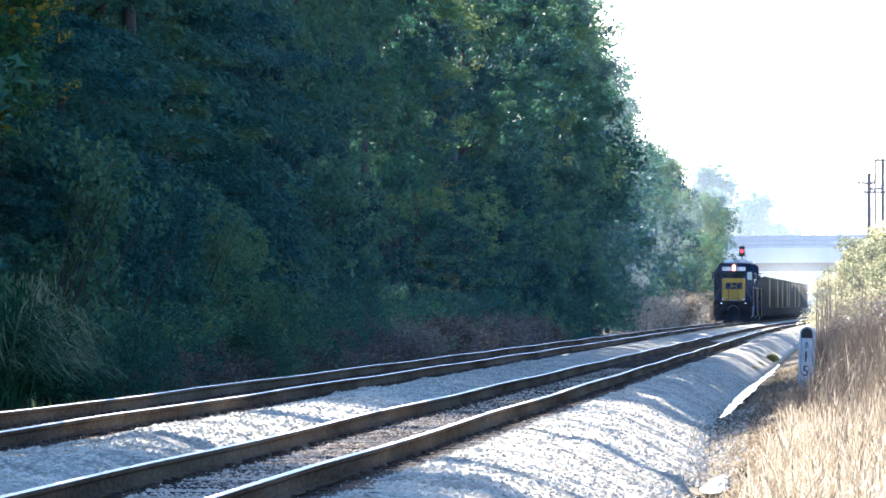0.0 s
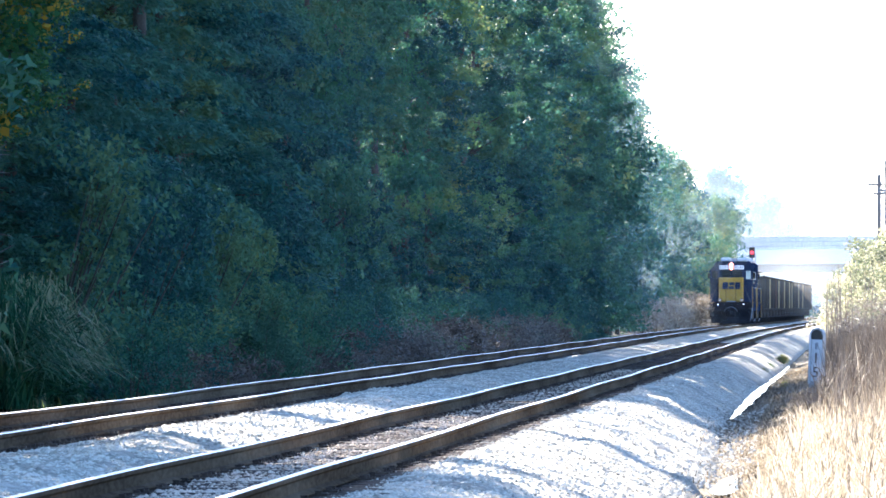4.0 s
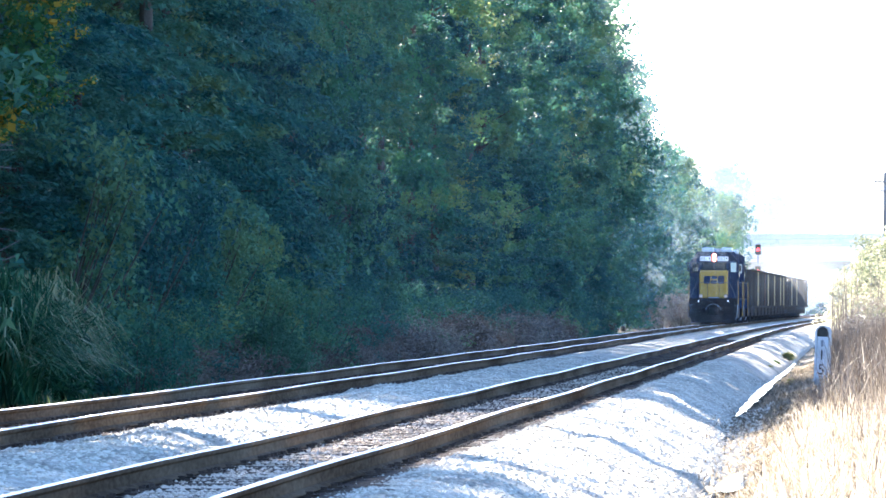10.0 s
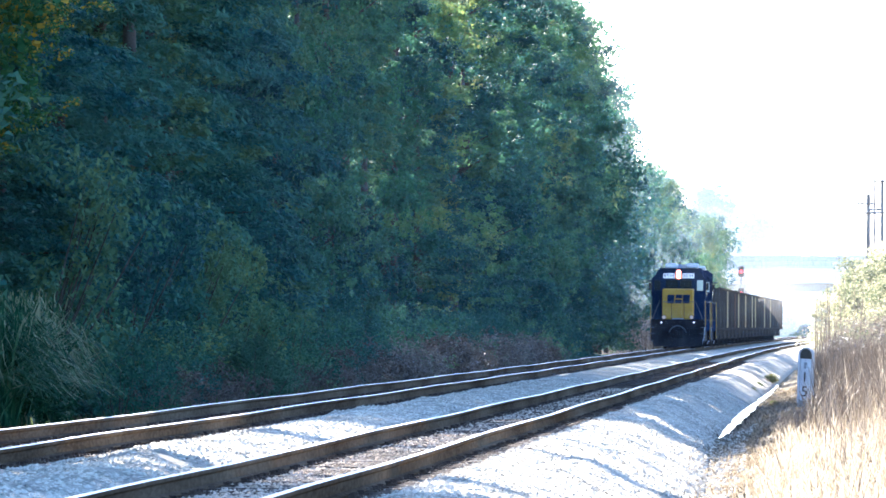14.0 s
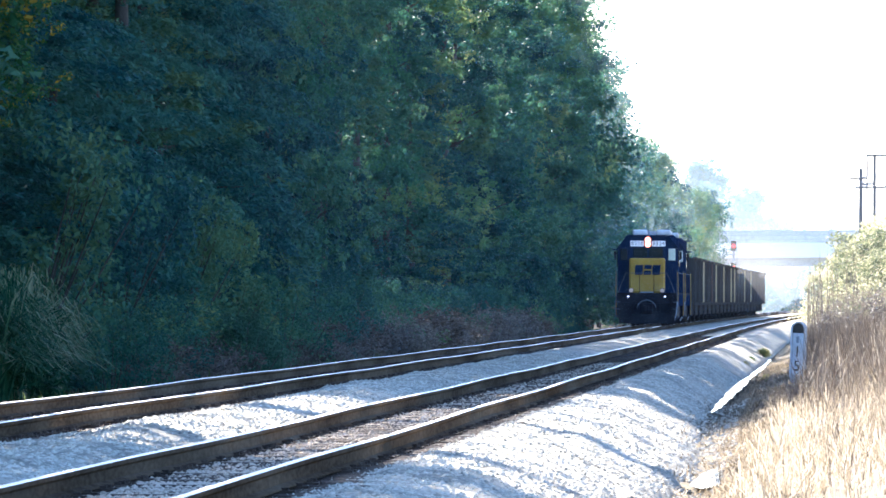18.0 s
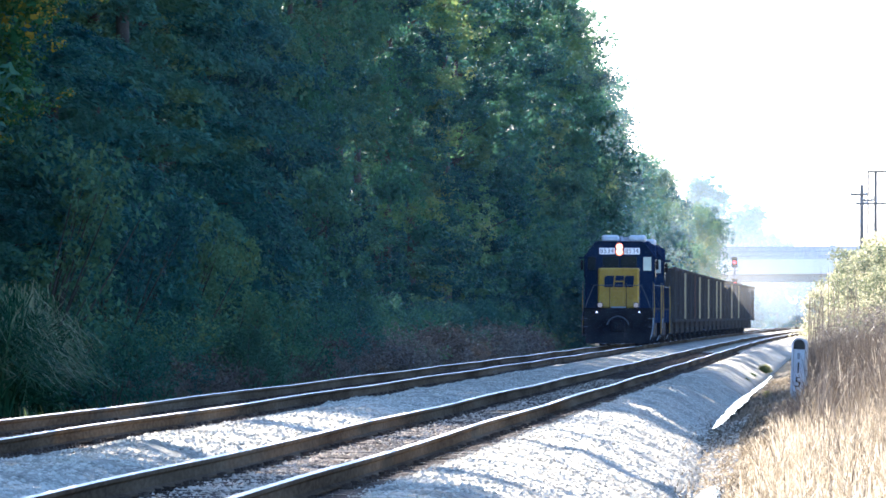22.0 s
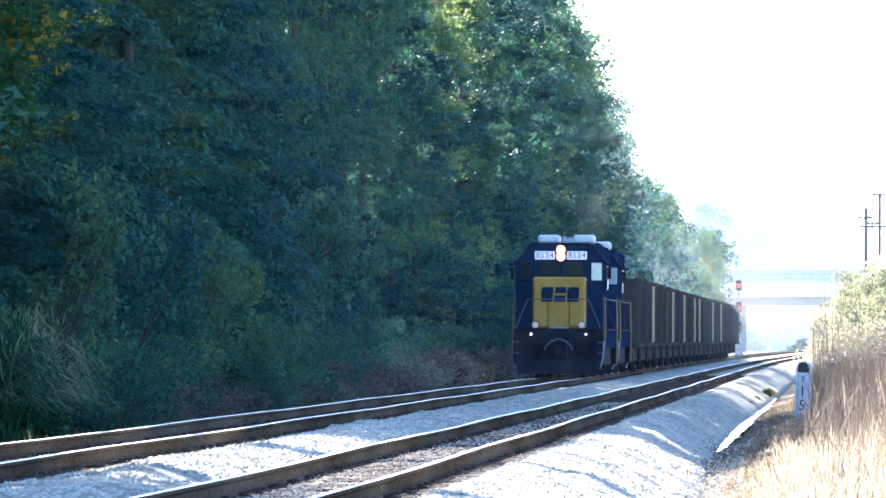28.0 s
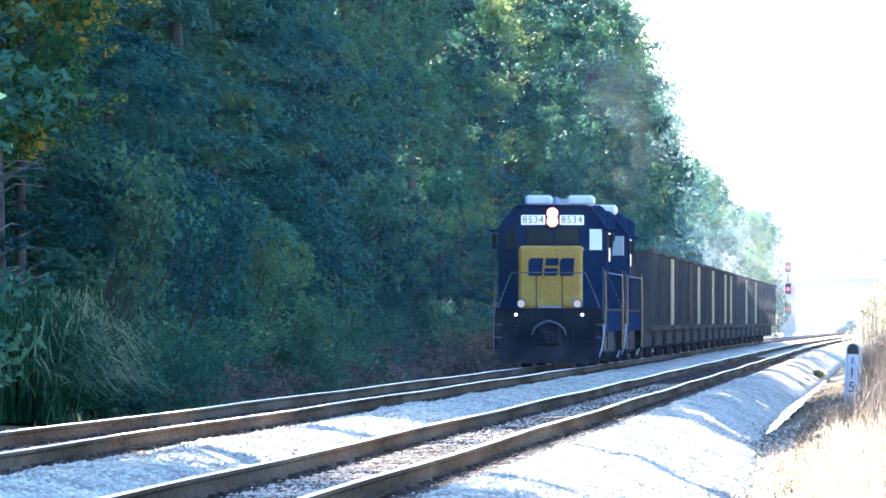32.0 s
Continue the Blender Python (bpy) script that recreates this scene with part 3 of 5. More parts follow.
# evergreens stand first, then broadleaf trees, then a mixed edge
for y, x, kind, w, h in ((198, -16.6, HEMLOCK, 0.95, 1.12), (204, -17.2, PINE, 1.0, 1.15), (211, -16.2, PINE, 0.9, 1.05), (217, -17.0, HEMLOCK, 1.0, 1.15),
                         (223, -16.0, CEDAR, 1.0, 1.2), (230, -16.8, HEMLOCK, 0.95, 1.2), (237, -16.4, PINE, 0.95, 1.1), (244, -16.1, CEDAR, 1.1, 1.2),
                         (251, -16.9, PINE, 1.0, 1.2), (258, -16.2, HEMLOCK, 0.85, 1.1), (265, -17.0, OAK_TALL, 0.9, 1.05), (272, -16.4, OAK, 0.8, 1.0),
                         (279, -16.8, LIME, 0.9, 1.15), (287, -16.0, GUM, 0.85, 1.05), (294, -16.9, OAK_TALL, 0.95, 1.1), (302, -16.2, OAK, 0.8, 0.9),
                         (309, -17.2, LIME, 1.0, 1.2), (318, -16.3, CEDAR, 1.0, 1.1), (325, -16.6, GUM, 0.95, 1.15), (333, -16.0, LIME, 0.8, 1.0)):
    plant(kind, x + R.uniform(-0.3, 0.3), y, w * 1.05, h * 1.22)
near_kinds = [OAK_TALL, GUM, LIME, CEDAR, OAK, PINE, GUM, LIME, OAK_TALL, GUM, OAK, CEDAR, LIME]
y, i = 340.0, 0
while y < 560:
    h = wood_height(y) * R.uniform(0.9, 1.08)
    plant(near_kinds[i % len(near_kinds)], -16.2 + R.uniform(-0.9, 0.9), y, h * R.uniform(0.82, 1.05), h)
    y += R.uniform(6.0, 8.4)
    i += 1
# extra tall row added behind the edge to shade the ballast shoulder
for y in np.arange(214, 302, 6.5):
    plant(OAK_TALL, -19.4 + R.uniform(-0.6, 0.6), y, 1.15, 1.36)
plant(TURN, -16.05, 182, 1.0)
plant(PINE, -16.2, 191, 0.8, 0.95)
# unseen trees added nearer the camera to shade the ballast, with a low gap between two taller groups
for x, y, s, h in ((-16.0, 90, 1.9, 1.5), (-16.2, 97, 1.9, 1.5), (-15.8, 104, 1.8, 1.5), (-16.2, 111, 1.8, 1.5), (-15.6, 117, 1.5, 1.4), (-16.0, 127, 0.7, 0.55), (-16.4, 134, 0.6, 0.5), (-16.0, 141, 0.7, 0.58), (-16.2, 149, 0.7, 0.55),
                   (-16.4, 158, 0.8, 0.66), (-16.6, 165, 0.9, 0.8), (-16.8, 173, 1.0, 0.98)):
    plant(SHADE_CEDAR, x, y, s, h)
plant(CEDAR, -17.6, 180, 1.0, 1.05)
plant(HEMLOCK, -18.2, 187, 0.9, 1.1)


def dead_tree(x, y, h, r, seed):
    """An unseen bare trunk with a few broken limbs, added to cast a shadow streak."""
    rng = np.random.default_rng(seed)
    d = empty("dead_tree", pose(x, y, lay(x, y) - 0.2, 0, 0, rng.uniform(0, 360)))
    tagged(d, "unseen bare trunk with broken limbs, added for its shadow", "tree", "trees along the railway")
    part("trunk", rod(bmesh.new(), (0, 0, 0), (0.05, 0.05, h), r, 9, r * 0.7), BARK, d, smooth=True)
    for k in range(5):
        z, a = h * rng.uniform(0.45, 0.95), rng.uniform(0, 6.28)
        part("limb", rod(bmesh.new(), (0, 0, z), (math.cos(a) * 0.8, math.sin(a) * 0.8, z + 0.7), 0.05, 6, 0.015), BARK, d)


# trunks out of view whose shadows cross the ballast shoulder
dead_tree(-16.2, 150.5, 21.0, 0.45, 1)
dead_tree(-16.4, 127.5, 20.0, 0.34, 2)
dead_tree(-16.3, 162.0, 20.0, 0.2, 3)
sapling = empty("dead_sapling", pose(-16.1, 181.5, lay(-16.1, 181.5) - 0.2))
tagged(sapling, "pale bare dead sapling with long twisted limbs", "tree", "trees along the railway")
part("trunk", rod(bmesh.new(), (0, 0, 0), (0.1, 0.2, 5.2), 0.07, 7, 0.02), POLEWOOD, sapling, smooth=True)
srng = np.random.default_rng(77)
for k in range(16):
    z, a, ln = srng.uniform(2.2, 5.0), srng.uniform(-0.9, 0.9), srng.uniform(0.5, 1.1)
    mid = (math.cos(a) * ln * 0.5, math.sin(a) * ln * 0.5, z + ln * 0.22)
    end = (math.cos(a + 0.3) * ln, math.sin(a + 0.3) * ln, z + ln * srng.uniform(0.1, 0.5))
    part("limb", rod(rod(bmesh.new(), (0.04, 0.1, z), mid, 0.022, 5, 0.014), mid, end, 0.014, 5, 0.005), POLEWOOD, sapling)
# trees out of view, added to keep sun off the reeds and edge trees
for x, y in ((-22, 186), (-22, 195), (-28, 190), (-33, 200), (-34, 212), (-23, 178)):
    plant(FAR_OAK, x, y, 1.1, 1.1)
for x, y in ((-19.5, 184), (-21, 190), (-22.5, 197)):
    plant(OAK, x, y, 1.1, 1.15)
# back rows are stretched taller up to 325 m to block the sun
y = 205.0
while y < 1010:
    h = wood_height(y) * R.uniform(0.95, 1.2)
    plant(FAR_OAK if R.uniform() < 0.55 else FAR_GUM, -22.0 + R.uniform(-1.5, 1.5), y, h, h * (1.38 if y < 325 else 1.1))
    y += R.uniform(9, 12)
y = 196.0
while y < 540:
    h = wood_height(y) * R.uniform(1.0, 1.2)
    plant(FAR_OAK, -28.0 + R.uniform(-2, 2), y, h * 1.1, h * (1.5 if y < 325 else 1.1))
    y += R.uniform(10, 13)
y = 566.0
while y < 1010:
    h = wood_height(y) * R.uniform(0.9, 1.12)
    plant(FAR_OAK if R.uniform() < 0.5 else FAR_GUM, -16.4 + R.uniform(-1.2, 1.2), y, h * 0.95, h)
    y += R.uniform(7, 11)

# undergrowth between the wood and the far track
BUSH = shrub("green_shrub", 21, LEAF_MID, BARK, 60, 46, 0.115, 2.2, 1.5, "leafy green shrub under the trees")
DARKBUSH = shrub("dark_shrub", 22, LEAF_DARK, BARK, 60, 80, 0.085, 2.6, 1.6, "dark green shrub under the trees")
BROWNBUSH = shrub("brown_brush", 23, BRUSH, BRUSH, 60, 34, 0.2, 1.6, 1.4, "brown dried brush beside the track", "brush", spread=0.35, long=5.0)
ROUNDBUSH = shrub("feathery_shrub", 24, LEAF_FEATHER, BARK, 70, 60, 0.16, 1.7, 1.0, "rounded feathery bright green shrub", spread=0.26, long=6.0)
TANBUSH = shrub("tan_brush", 25, STRAW, STEM, 60, 34, 0.24, 2.4, 1.6, "tall tan dried brush lit by the sun", "brush", spread=0.4, long=5.0)
for y in np.arange(190, 500, 4.2):
    k = [BUSH, DARKBUSH, DARKBUSH, BUSH, BROWNBUSH][int(R.integers(0, 5 if y > 235 else 4))]
    plant(k, -13.6 + R.uniform(-0.7, 0.5), y + R.uniform(-1, 1), R.uniform(0.55, 1.15))
for y in np.arange(270, 420, 6.0):
    plant(BROWNBUSH, -12.6 + R.uniform(-0.3, 0.3), y + R.uniform(-1, 1), R.uniform(0.6, 0.95))
for x, y, s in ((-15.0, 196, 1.5), (-14.9, 203, 1.3), (-15.6, 189, 1.6), (-15.2, 210, 1.5), (-14.8, 217, 1.3), (-15.4, 224, 1.5), (-15.0, 232, 1.3), (-15.3, 241, 1.6)):
    plant(DARKBUSH, x, y, s, s * 1.25)
plant(CEDAR, -15.9, 185, 0.7, 0.6)
plant(HEMLOCK, -16.2, 194.5, 0.75, 0.75)
for x, y, s in ((-13.0, 194, 0.5), (-12.7, 199, 0.6), (-12.8, 204, 0.5), (-12.6, 220, 0.5)):
    plant(BROWNBUSH, x, y, s)
TANSHADE = shrub("dry_weeds", 26, STEM, STEM, 60, 40, 0.2, 1.5, 1.3, "tan dried weeds in the wood's shade", "brush", spread=0.4, long=6.0)
for y in np.arange(194, 300, 4.5):
    plant(BROWNBUSH, -12.9 + R.uniform(-0.4, 0.4), y + R.uniform(-1, 1), R.uniform(0.4, 0.75))
for y in np.arange(285, 400, 6.0):
    plant(TANSHADE, -12.5 + R.uniform(-0.4, 0.4), y + R.uniform(-1.5, 1.5), R.uniform(0.6, 1.1))
plant(ROUNDBUSH, -12.2, 208, 1.0)
plant(ROUNDBUSH, -12.3, 216, 0.75)
for y in (620, 640, 655, 690, 705, 720, 735, 750, 770, 800):
    plant(TANBUSH, -12.2 + R.uniform(-0.5, 0.5), y, R.uniform(0.9, 1.3))

# reeds
rng = np.random.default_rng(31)
reeds = empty("reed_clump", pose(-15.3, 182, lay(-15.3, 182)))
tagged(reeds, "tall arching clump of green and straw-tipped reeds", "reeds")
n = 6500
base = np.stack([rng.normal(0, 0.3, n), rng.uniform(-5.5, 7.5, n), np.zeros(n)], axis=1)
a = rng.uniform(0, 6.28, n)
frac = rng.uniform(0.08, 1.0, n) ** 0.7
out = np.stack([np.cos(a), np.sin(a), np.zeros(n)], axis=1)
side = np.stack([-np.sin(a), np.cos(a), rng.uniform(-0.6, 0.6, n)], axis=1)
tall = rng.uniform(1.1, 2.6, n) * (1 - 0.42 * frac ** 2)
rings = []
for k in range(7):
    f = k / 6
    rise = math.sin(min(1.0, f * 1.3) * math.pi / 2) - (0.85 * frac + 0.1) * max(0.0, f - 0.55) ** 2 * 2.6
    p = base + out * (frac * 1.65 * f ** 1.25)[:, None] + np.array([0, 0, 1.0]) * (tall * rise)[:, None]
    w = 0.022 * (1 - f) ** 0.55 + 0.002
    rings.append((p - side * w, p + side * w))
V = np.stack([np.stack([rings[k][0], rings[k][1], rings[k + 1][1], rings[k + 1][0]], axis=1) for k in range(6)], axis=1)
for lo_, hi_ in ((-9, -2), (-2, 0.5), (0.5, 2.5), (2.5, 5), (5, 11)):
    pick = (base[:, 1] >= lo_) & (base[:, 1] < hi_)
    ob = new("tussock", quads("tussock", V[pick].reshape(-1, 3), REED))
    ob.parent = reeds
d = rng.normal(0, 1, (170, 3))
d[:, 2] = np.abs(d[:, 2])
d /= np.linalg.norm(d, axis=1, keepdims=True)
C = d * np.array([1.15, 6.0, 1.9]) * rng.uniform(0.6, 1.0, (170, 1)) + np.array([0, 1.0, 0.1])
ob = new("leaf_mass", polys("leaf_mass", [(leaves(rng, C, rng.uniform(0.3, 0.6, 170), 70, 0.42, 0.7, 9.0, 4, 0.45), 4)], REED))
ob.parent = reeds
B = np.stack([rng.uniform(-0.7, 0.2, 120), rng.uniform(-5, 6, 120), np.full(120, 0.9)], axis=1)
ob = new("plumes", quads("plumes", blades(rng, B, 1.15, 0.01, 0.75, 4), STRAW))
ob.parent = reeds
ob["label"] = "straw-coloured upright stalks"

# ---------------------------------------------------------------- right-hand verge
rng = np.random.default_rng(41)
B = np.repeat(seed_on_ground(rng, 420, -0.95, 1.6, 84, 155), 13, axis=0)
B += rng.normal(0, 1, B.shape) * np.array([0.07, 0.35, 0.015])
ob = new("dry_grass", quads("dry_grass", blades(rng, B, 0.46, 0.017, 0.34, 3), STRAW))
tagged(ob, "tall straw-coloured dry grass on the verge", "grass", kind="stuff")
B = seed_on_ground(rng, 6000, -0.7, 2.6, 150, 330)
ob = new("dry_weeds", quads("dry_weeds", blades(rng, B, 0.6, 0.02, 0.4, 3), STRAW))
tagged(ob, "pale dry weeds along the ditch", "grass", kind="stuff")
B = seed_on_ground(rng, 1800, -0.6, 2.5, 175, 360)
ob = new("straw_stalks", quads("straw_stalks", blades(rng, B, 1.1, 0.016, 0.8, 4), STRAW))
tagged(ob, "pale leaning stalks of dried weeds", "weeds", kind="stuff")
B = seed_on_ground(rng, 2600, -0.5, 2.5, 130, 360)
ob = new("dead_stalks", quads("dead_stalks", blades(rng, B, 1.2, 0.015, 0.6, 4), STEM))
tagged(ob, "thin bare brown stalks of dead weeds", "weeds", kind="stuff")
B = np.concatenate([seed_on_ground(rng, 1500, -0.5, 0.9, 178, 224, 0.05), seed_on_ground(rng, 1500, -1.0, 0.8, 228, 300, 0.05), seed_on_ground(rng, 500, 0.0, 1.6, 285, 345, 0.05)])
ob = new("brown_weed_stems", quads("brown_weed_stems", blades(rng, B, 1.25, 0.018, 0.35, 4), BRUSH))
tagged(ob, "dense upright reddish-brown weed stems round the milepost", "weeds", kind="stuff")
B = np.repeat(seed_on_ground(rng, 110, -0.9, 1.6, 92, 190, 0.05), 5, axis=0)
B += rng.normal(0, 1, B.shape) * np.array([0.06, 0.4, 0.01])
ob = new("brown_grass_stems", quads("brown_grass_stems", blades(rng, B, 0.62, 0.012, 0.3, 3), BRUSH))
tagged(ob, "scattered brown stems standing in the dry grass", "weeds", kind="stuff")
B = seed_on_ground(rng, 90, -0.95, 0.6, 300, 345, 0.05)
ob = new("tall_dark_stems", quads("tall_dark_stems", blades(rng, B, 3.0, 0.04, 0.3, 4), BRUSH))
tagged(ob, "tall dark upright stems before the pale shrubs", "weeds", kind="stuff")
B = np.concatenate([seed_on_ground(rng, 11000, -2.15, -0.9, 84, 330, 0.03), seed_on_ground(rng, 500, -2.6, -2.1, 84, 200, 0.02)])
ob = new("ditch_litter", quads("ditch_litter", blades(rng, B, 0.13, 0.02, 0.25, 2), STRAW))
tagged(ob, "flattened dry grass and leaf litter in the ditch", "grass", kind="stuff")
B = seed_on_ground(rng, 3000, -13.4, -11.2, 130, 420)
ob = new("track_side_grass", quads("track_side_grass", blades(rng, B, 0.5, 0.03, 0.3, 3), GRASS))
tagged(ob, "low rough grass beside the far track", "grass", kind="stuff")
PALEBUSH = shrub("pale_shrub", 42, LEAF_LIGHT, STEM, 120, 60, 0.11, 3.6, 1.6, "pale yellow-green sunlit shrub on the verge", group="verge shrubs", spread=0.3)
DEADBUSH = shrub("dead_bush", 43, STEM, STEM, 60, 30, 0.22, 2.0, 1.0, "leafless grey-brown tangled bush", "brush", "verge shrubs", spread=0.4, long=9.0)
for x, y, s in ((1.0, 330, 0.95), (2.2, 345, 1.15), (0.9, 372, 1.1), (2.4, 392, 1.25), (1.6, 300, 0.8), (3.4, 330, 1.2), (1.2, 420, 1.1), (0.5, 352, 0.8), (-0.15, 356, 0.78), (1.5, 318, 1.0), (2.6, 312, 1.1), (0.2, 385, 0.9)):
    plant(PALEBUSH, x, y, s)
for x, y, s in ((0.1, 262, 0.75), (0.9, 270, 0.9), (0.2, 300, 0.95), (1.5, 280, 1.0), (0.0, 330, 0.9), (1.3, 250, 0.8), (0.4, 235, 0.6), (-0.55, 205, 0.25), (-0.6, 190, 0.25), (-0.2, 180, 0.4), (-0.65, 170, 0.28), (-0.1, 212, 0.5), (-0.5, 240, 0.5), (-0.75, 158, 0.3)):
    plant(DEADBUSH, x, y, s)
GREENTUFT = shrub("green_tuft", 44, GRASS, BARK, 30, 30, 0.12, 0.5, 0.4, "low green tuft of weeds by the ditch", "weeds", "verge weeds", spread=0.15, long=4.0)
for x, y, s in ((-2.62, 352, 0.6), (-2.6, 362, 0.6), (-2.7, 322, 0.4), (-2.7, 300, 0.35), (-1.85, 282, 0.35), (-1.8, 262, 0.35)):
    plant(GREENTUFT, x, y, s)

# water in the ditch
def water(name, x0, x1, y0, y1, z, n, label):
    L, Rr = [], []
    for j in range(n + 1):
        k = j / n
        w = min(1.0, k * 5) ** 0.7 * (1 - 0.75 * k)
        yy = y0 + (y1 - y0) * k
        c = (x0 + x1) / 2 + 0.03 * math.sin(yy * 0.045) + 0.09 * noise.noise((3.0, yy * 0.2, 1.0))
        hw = (x1 - x0) / 2 * max(0.12, w) * (0.68 + 0.14 * math.sin(yy * 0.11) + 0.2 * noise.noise((0, yy * 0.35, 5.0)))
        L.append((c - hw, yy, z))
        Rr.append((c + hw, yy, z))
    k = n + 1
    ob = new(name, mesh(name, L + Rr, [(j, j + 1, k + j + 1, k + j)[::-1] for j in range(n)], WATER))
    return tagged(ob, label, "water", kind="structure")


water("water_ditch", -2.5, -2.06, 184, 350, -0.735, 80, "narrow strip of shining water in the ditch")
water("water_puddle", -1.72, -1.1, 109, 121, -0.72, 30, "shallow shining puddle in the ditch")

# ---------------------------------------------------------------- milepost, poles, signal, overpass
def words(text, size, mat, parent, m, name="lettering", depth=0.004):
    cu = bpy.data.curves.new(name, "FONT")
    cu.body, cu.size, cu.extrude, cu.align_x, cu.align_y = text, size, depth, "CENTER", "CENTER"
    tmp = new("tmp", cu)
    me = bpy.data.meshes.new_from_object(tmp.evaluated_get(bpy.context.evaluated_depsgraph_get()))
    bpy.data.objects.remove(tmp)
    me.materials.clear()
    me.materials.append(mat)
    ob = new(name, me)
    ob.parent = parent
    ob.matrix_basis = m
    return ob


mp = empty("milepost", pose(-0.89, 225, -0.5, 0, 2, -18))
tagged(mp, "weathered white concrete milepost reading 15 in dry weeds", "milepost")
arch = [(-0.15, -0.3), (0.15, -0.3), (0.15, 1.17)] + [(0.15 * math.cos(a), 1.17 + 0.15 * math.sin(a)) for a in np.linspace(0.2, math.pi - 0.2, 9)] + [(-0.15, 1.17)]
part("post", prism(bmesh.new(), arch, "y", 0.0, 0.2), CONCRETE, mp)
part("number_panel", boxed(-0.11, 0.13, -0.012, 0.01, 0.15, 1.075, 0.004), WHITE, mp, "chipped white painted face")
for s, z in (("1", 0.66), ("5", 0.34)):
    words(s, 0.33, LETTER, mp, pose(0.0, -0.014, z, 90), "numeral")
part("faded_mark", boxed(-0.03, 0.03, -0.016, -0.011, 0.86, 1.0), GREY, mp, "faded unreadable mark")
# darker face filling the rounded head above the panel
head_outline = [(-0.125, 1.08), (0.14, 1.08), (0.14, 1.17)] + [(0.13 * math.cos(a), 1.17 + 0.125 * math.sin(a)) for a in np.linspace(0.25, math.pi - 0.25, 8)]
part("dark_head", prism(bmesh.new(), head_outline, "y", -0.014, 0.01), BARK, mp, "dark head above the number panel")
# white rim puts the post's sunlit left and top edge into the colour
part("lit_rim", tube(bmesh.new(), [(-0.15, -0.005, 0.1), (-0.15, -0.005, 1.17)] + [(0.15 * math.cos(a), -0.005, 1.17 + 0.15 * math.sin(a)) for a in np.linspace(math.pi - 0.2, 0.9, 8)], 0.02), WHITE, mp, "white rim standing in for the sunlit edge")


def utility_pole(x, y, top, r, arms):
    """A pole up to the height top, with crossarms (height, reach to one side, reach to the other)."""
    z0 = lay(x, y)
    p = empty("utility_pole", pose(x, y, z0))
    tagged(p, "weathered wooden utility pole with crossarms", "utility pole", "pole line")
    part("pole", rod(bmesh.new(), (0, 0, -0.5), (0, 0, top - z0), r, 10, r * 0.75), POLEWOOD, p)
    for z, a, b in arms:
        z -= z0
        part("crossarm", boxed(-a, b, -0.2, -0.1, z - 0.06, z + 0.06, 0.01), POLEWOOD, p)
        for u in (-a + 0.06, -a * 0.55, b * 0.55, b - 0.06):
            part("insulator", rod(bmesh.new(), (u, -0.15, z + 0.06), (u, -0.15, z + 0.24), 0.05, 6, 0.03), GREY, p)


utility_pole(1.56, 668, 10.0, 0.17, ((9.35, 0.75, 0.35), (8.75, 0.4, 0.4)))
utility_pole(1.95, 662, 10.7, 0.08, ((8.9, 0.4, 0.4),))
utility_pole(2.36, 640, 10.55, 0.13, ((10.45, 0.55, 0.75), (8.45, 0.95, 0.75)))

sig = empty("signal_mast", pose(-14.0 + bend(1070), 1070, lay(-14.0 + bend(1070), 1070)))
tagged(sig, "silver railway signal mast with three red lights", "railway signal")
part("mast", rod(bmesh.new(), (0, 0, -0.3), (0, 0, 8.2), 0.13, 10), GREY, sig)
part("base", boxed(-0.5, 0.5, -0.5, 0.5, -0.3, 0.7, 0.05), CONCRETE, sig)
part("ladder", tube(bmesh.new(), [(0.35, 0.5, 0), (0.35, 0.3, 7.5)], 0.05), GREY, sig)
for z in (3.2, 5.3, 7.6):
    hd = part("signal_head", boxed(-0.3, 0.3, -0.45, -0.15, z - 0.55, z + 0.55, 0.05), BLACK, sig)
    part("lens", rod(bmesh.new(), (0, -0.47, z), (0, -0.44, z), 0.2, 12), REDLAMP, hd, "lit red lens")
    part("platform", boxed(-0.75, 0.3, -0.3, 0.5, z - 0.95, z - 0.85), GREY, sig)

DULLSTEEL = mixed("dull_steel", [(0.3, (0.05, 0.055, 0.06)), (0.7, (0.1, 0.105, 0.11))], 2.0, 0.7, 0, 0.1, 20.0)
FENCE = mixed("galvanised_fence_steel", [(0.3, (0.32, 0.36, 0.4)), (0.7, (0.48, 0.52, 0.58))], 2.0, 0.7, 0, 0.1, 20.0)
over = empty("overpass", pose(bend(1350) - 6, 1350, 0, 0, 0, -61))
tagged(over, "road overpass with pale concrete parapet and fence", "overpass", kind="structure")
part("girder", boxed(-60, 75, 1.0, 9.3, 6.0, 7.2, 0.05), CONCRETE, over)
part("parapet", boxed(-60, 75, 0, 0.3, 7.0, 9.0, 0.04), PALE, over, "pale concrete parapet")
part("far_parapet", boxed(-60, 75, 9.7, 10, 7.0, 9.0, 0.04), PALE, over)
part("deck", boxed(-60, 75, 0.3, 9.7, 7.2, 7.5), CONCRETE, over)
bm = bmesh.new()
for x in np.arange(-60, 75, 0.25):
    box(bm, x, x + 0.15, 0.1, 0.16, 9.0, 10.6)
for z in (9.4, 10.0, 10.6):
    box(bm, -60, 75, 0.08, 0.18, z, z + 0.1)
ob = part("fence_mesh", bm, FENCE, over, "grey security fence")
ob["kind"] = "stuff"
for x in (-55, -40, 42, 60):
    part("pier", boxed(x - 0.6, x + 0.6, 2, 8, -3, 6.3, 0.1), CONCRETE, over)

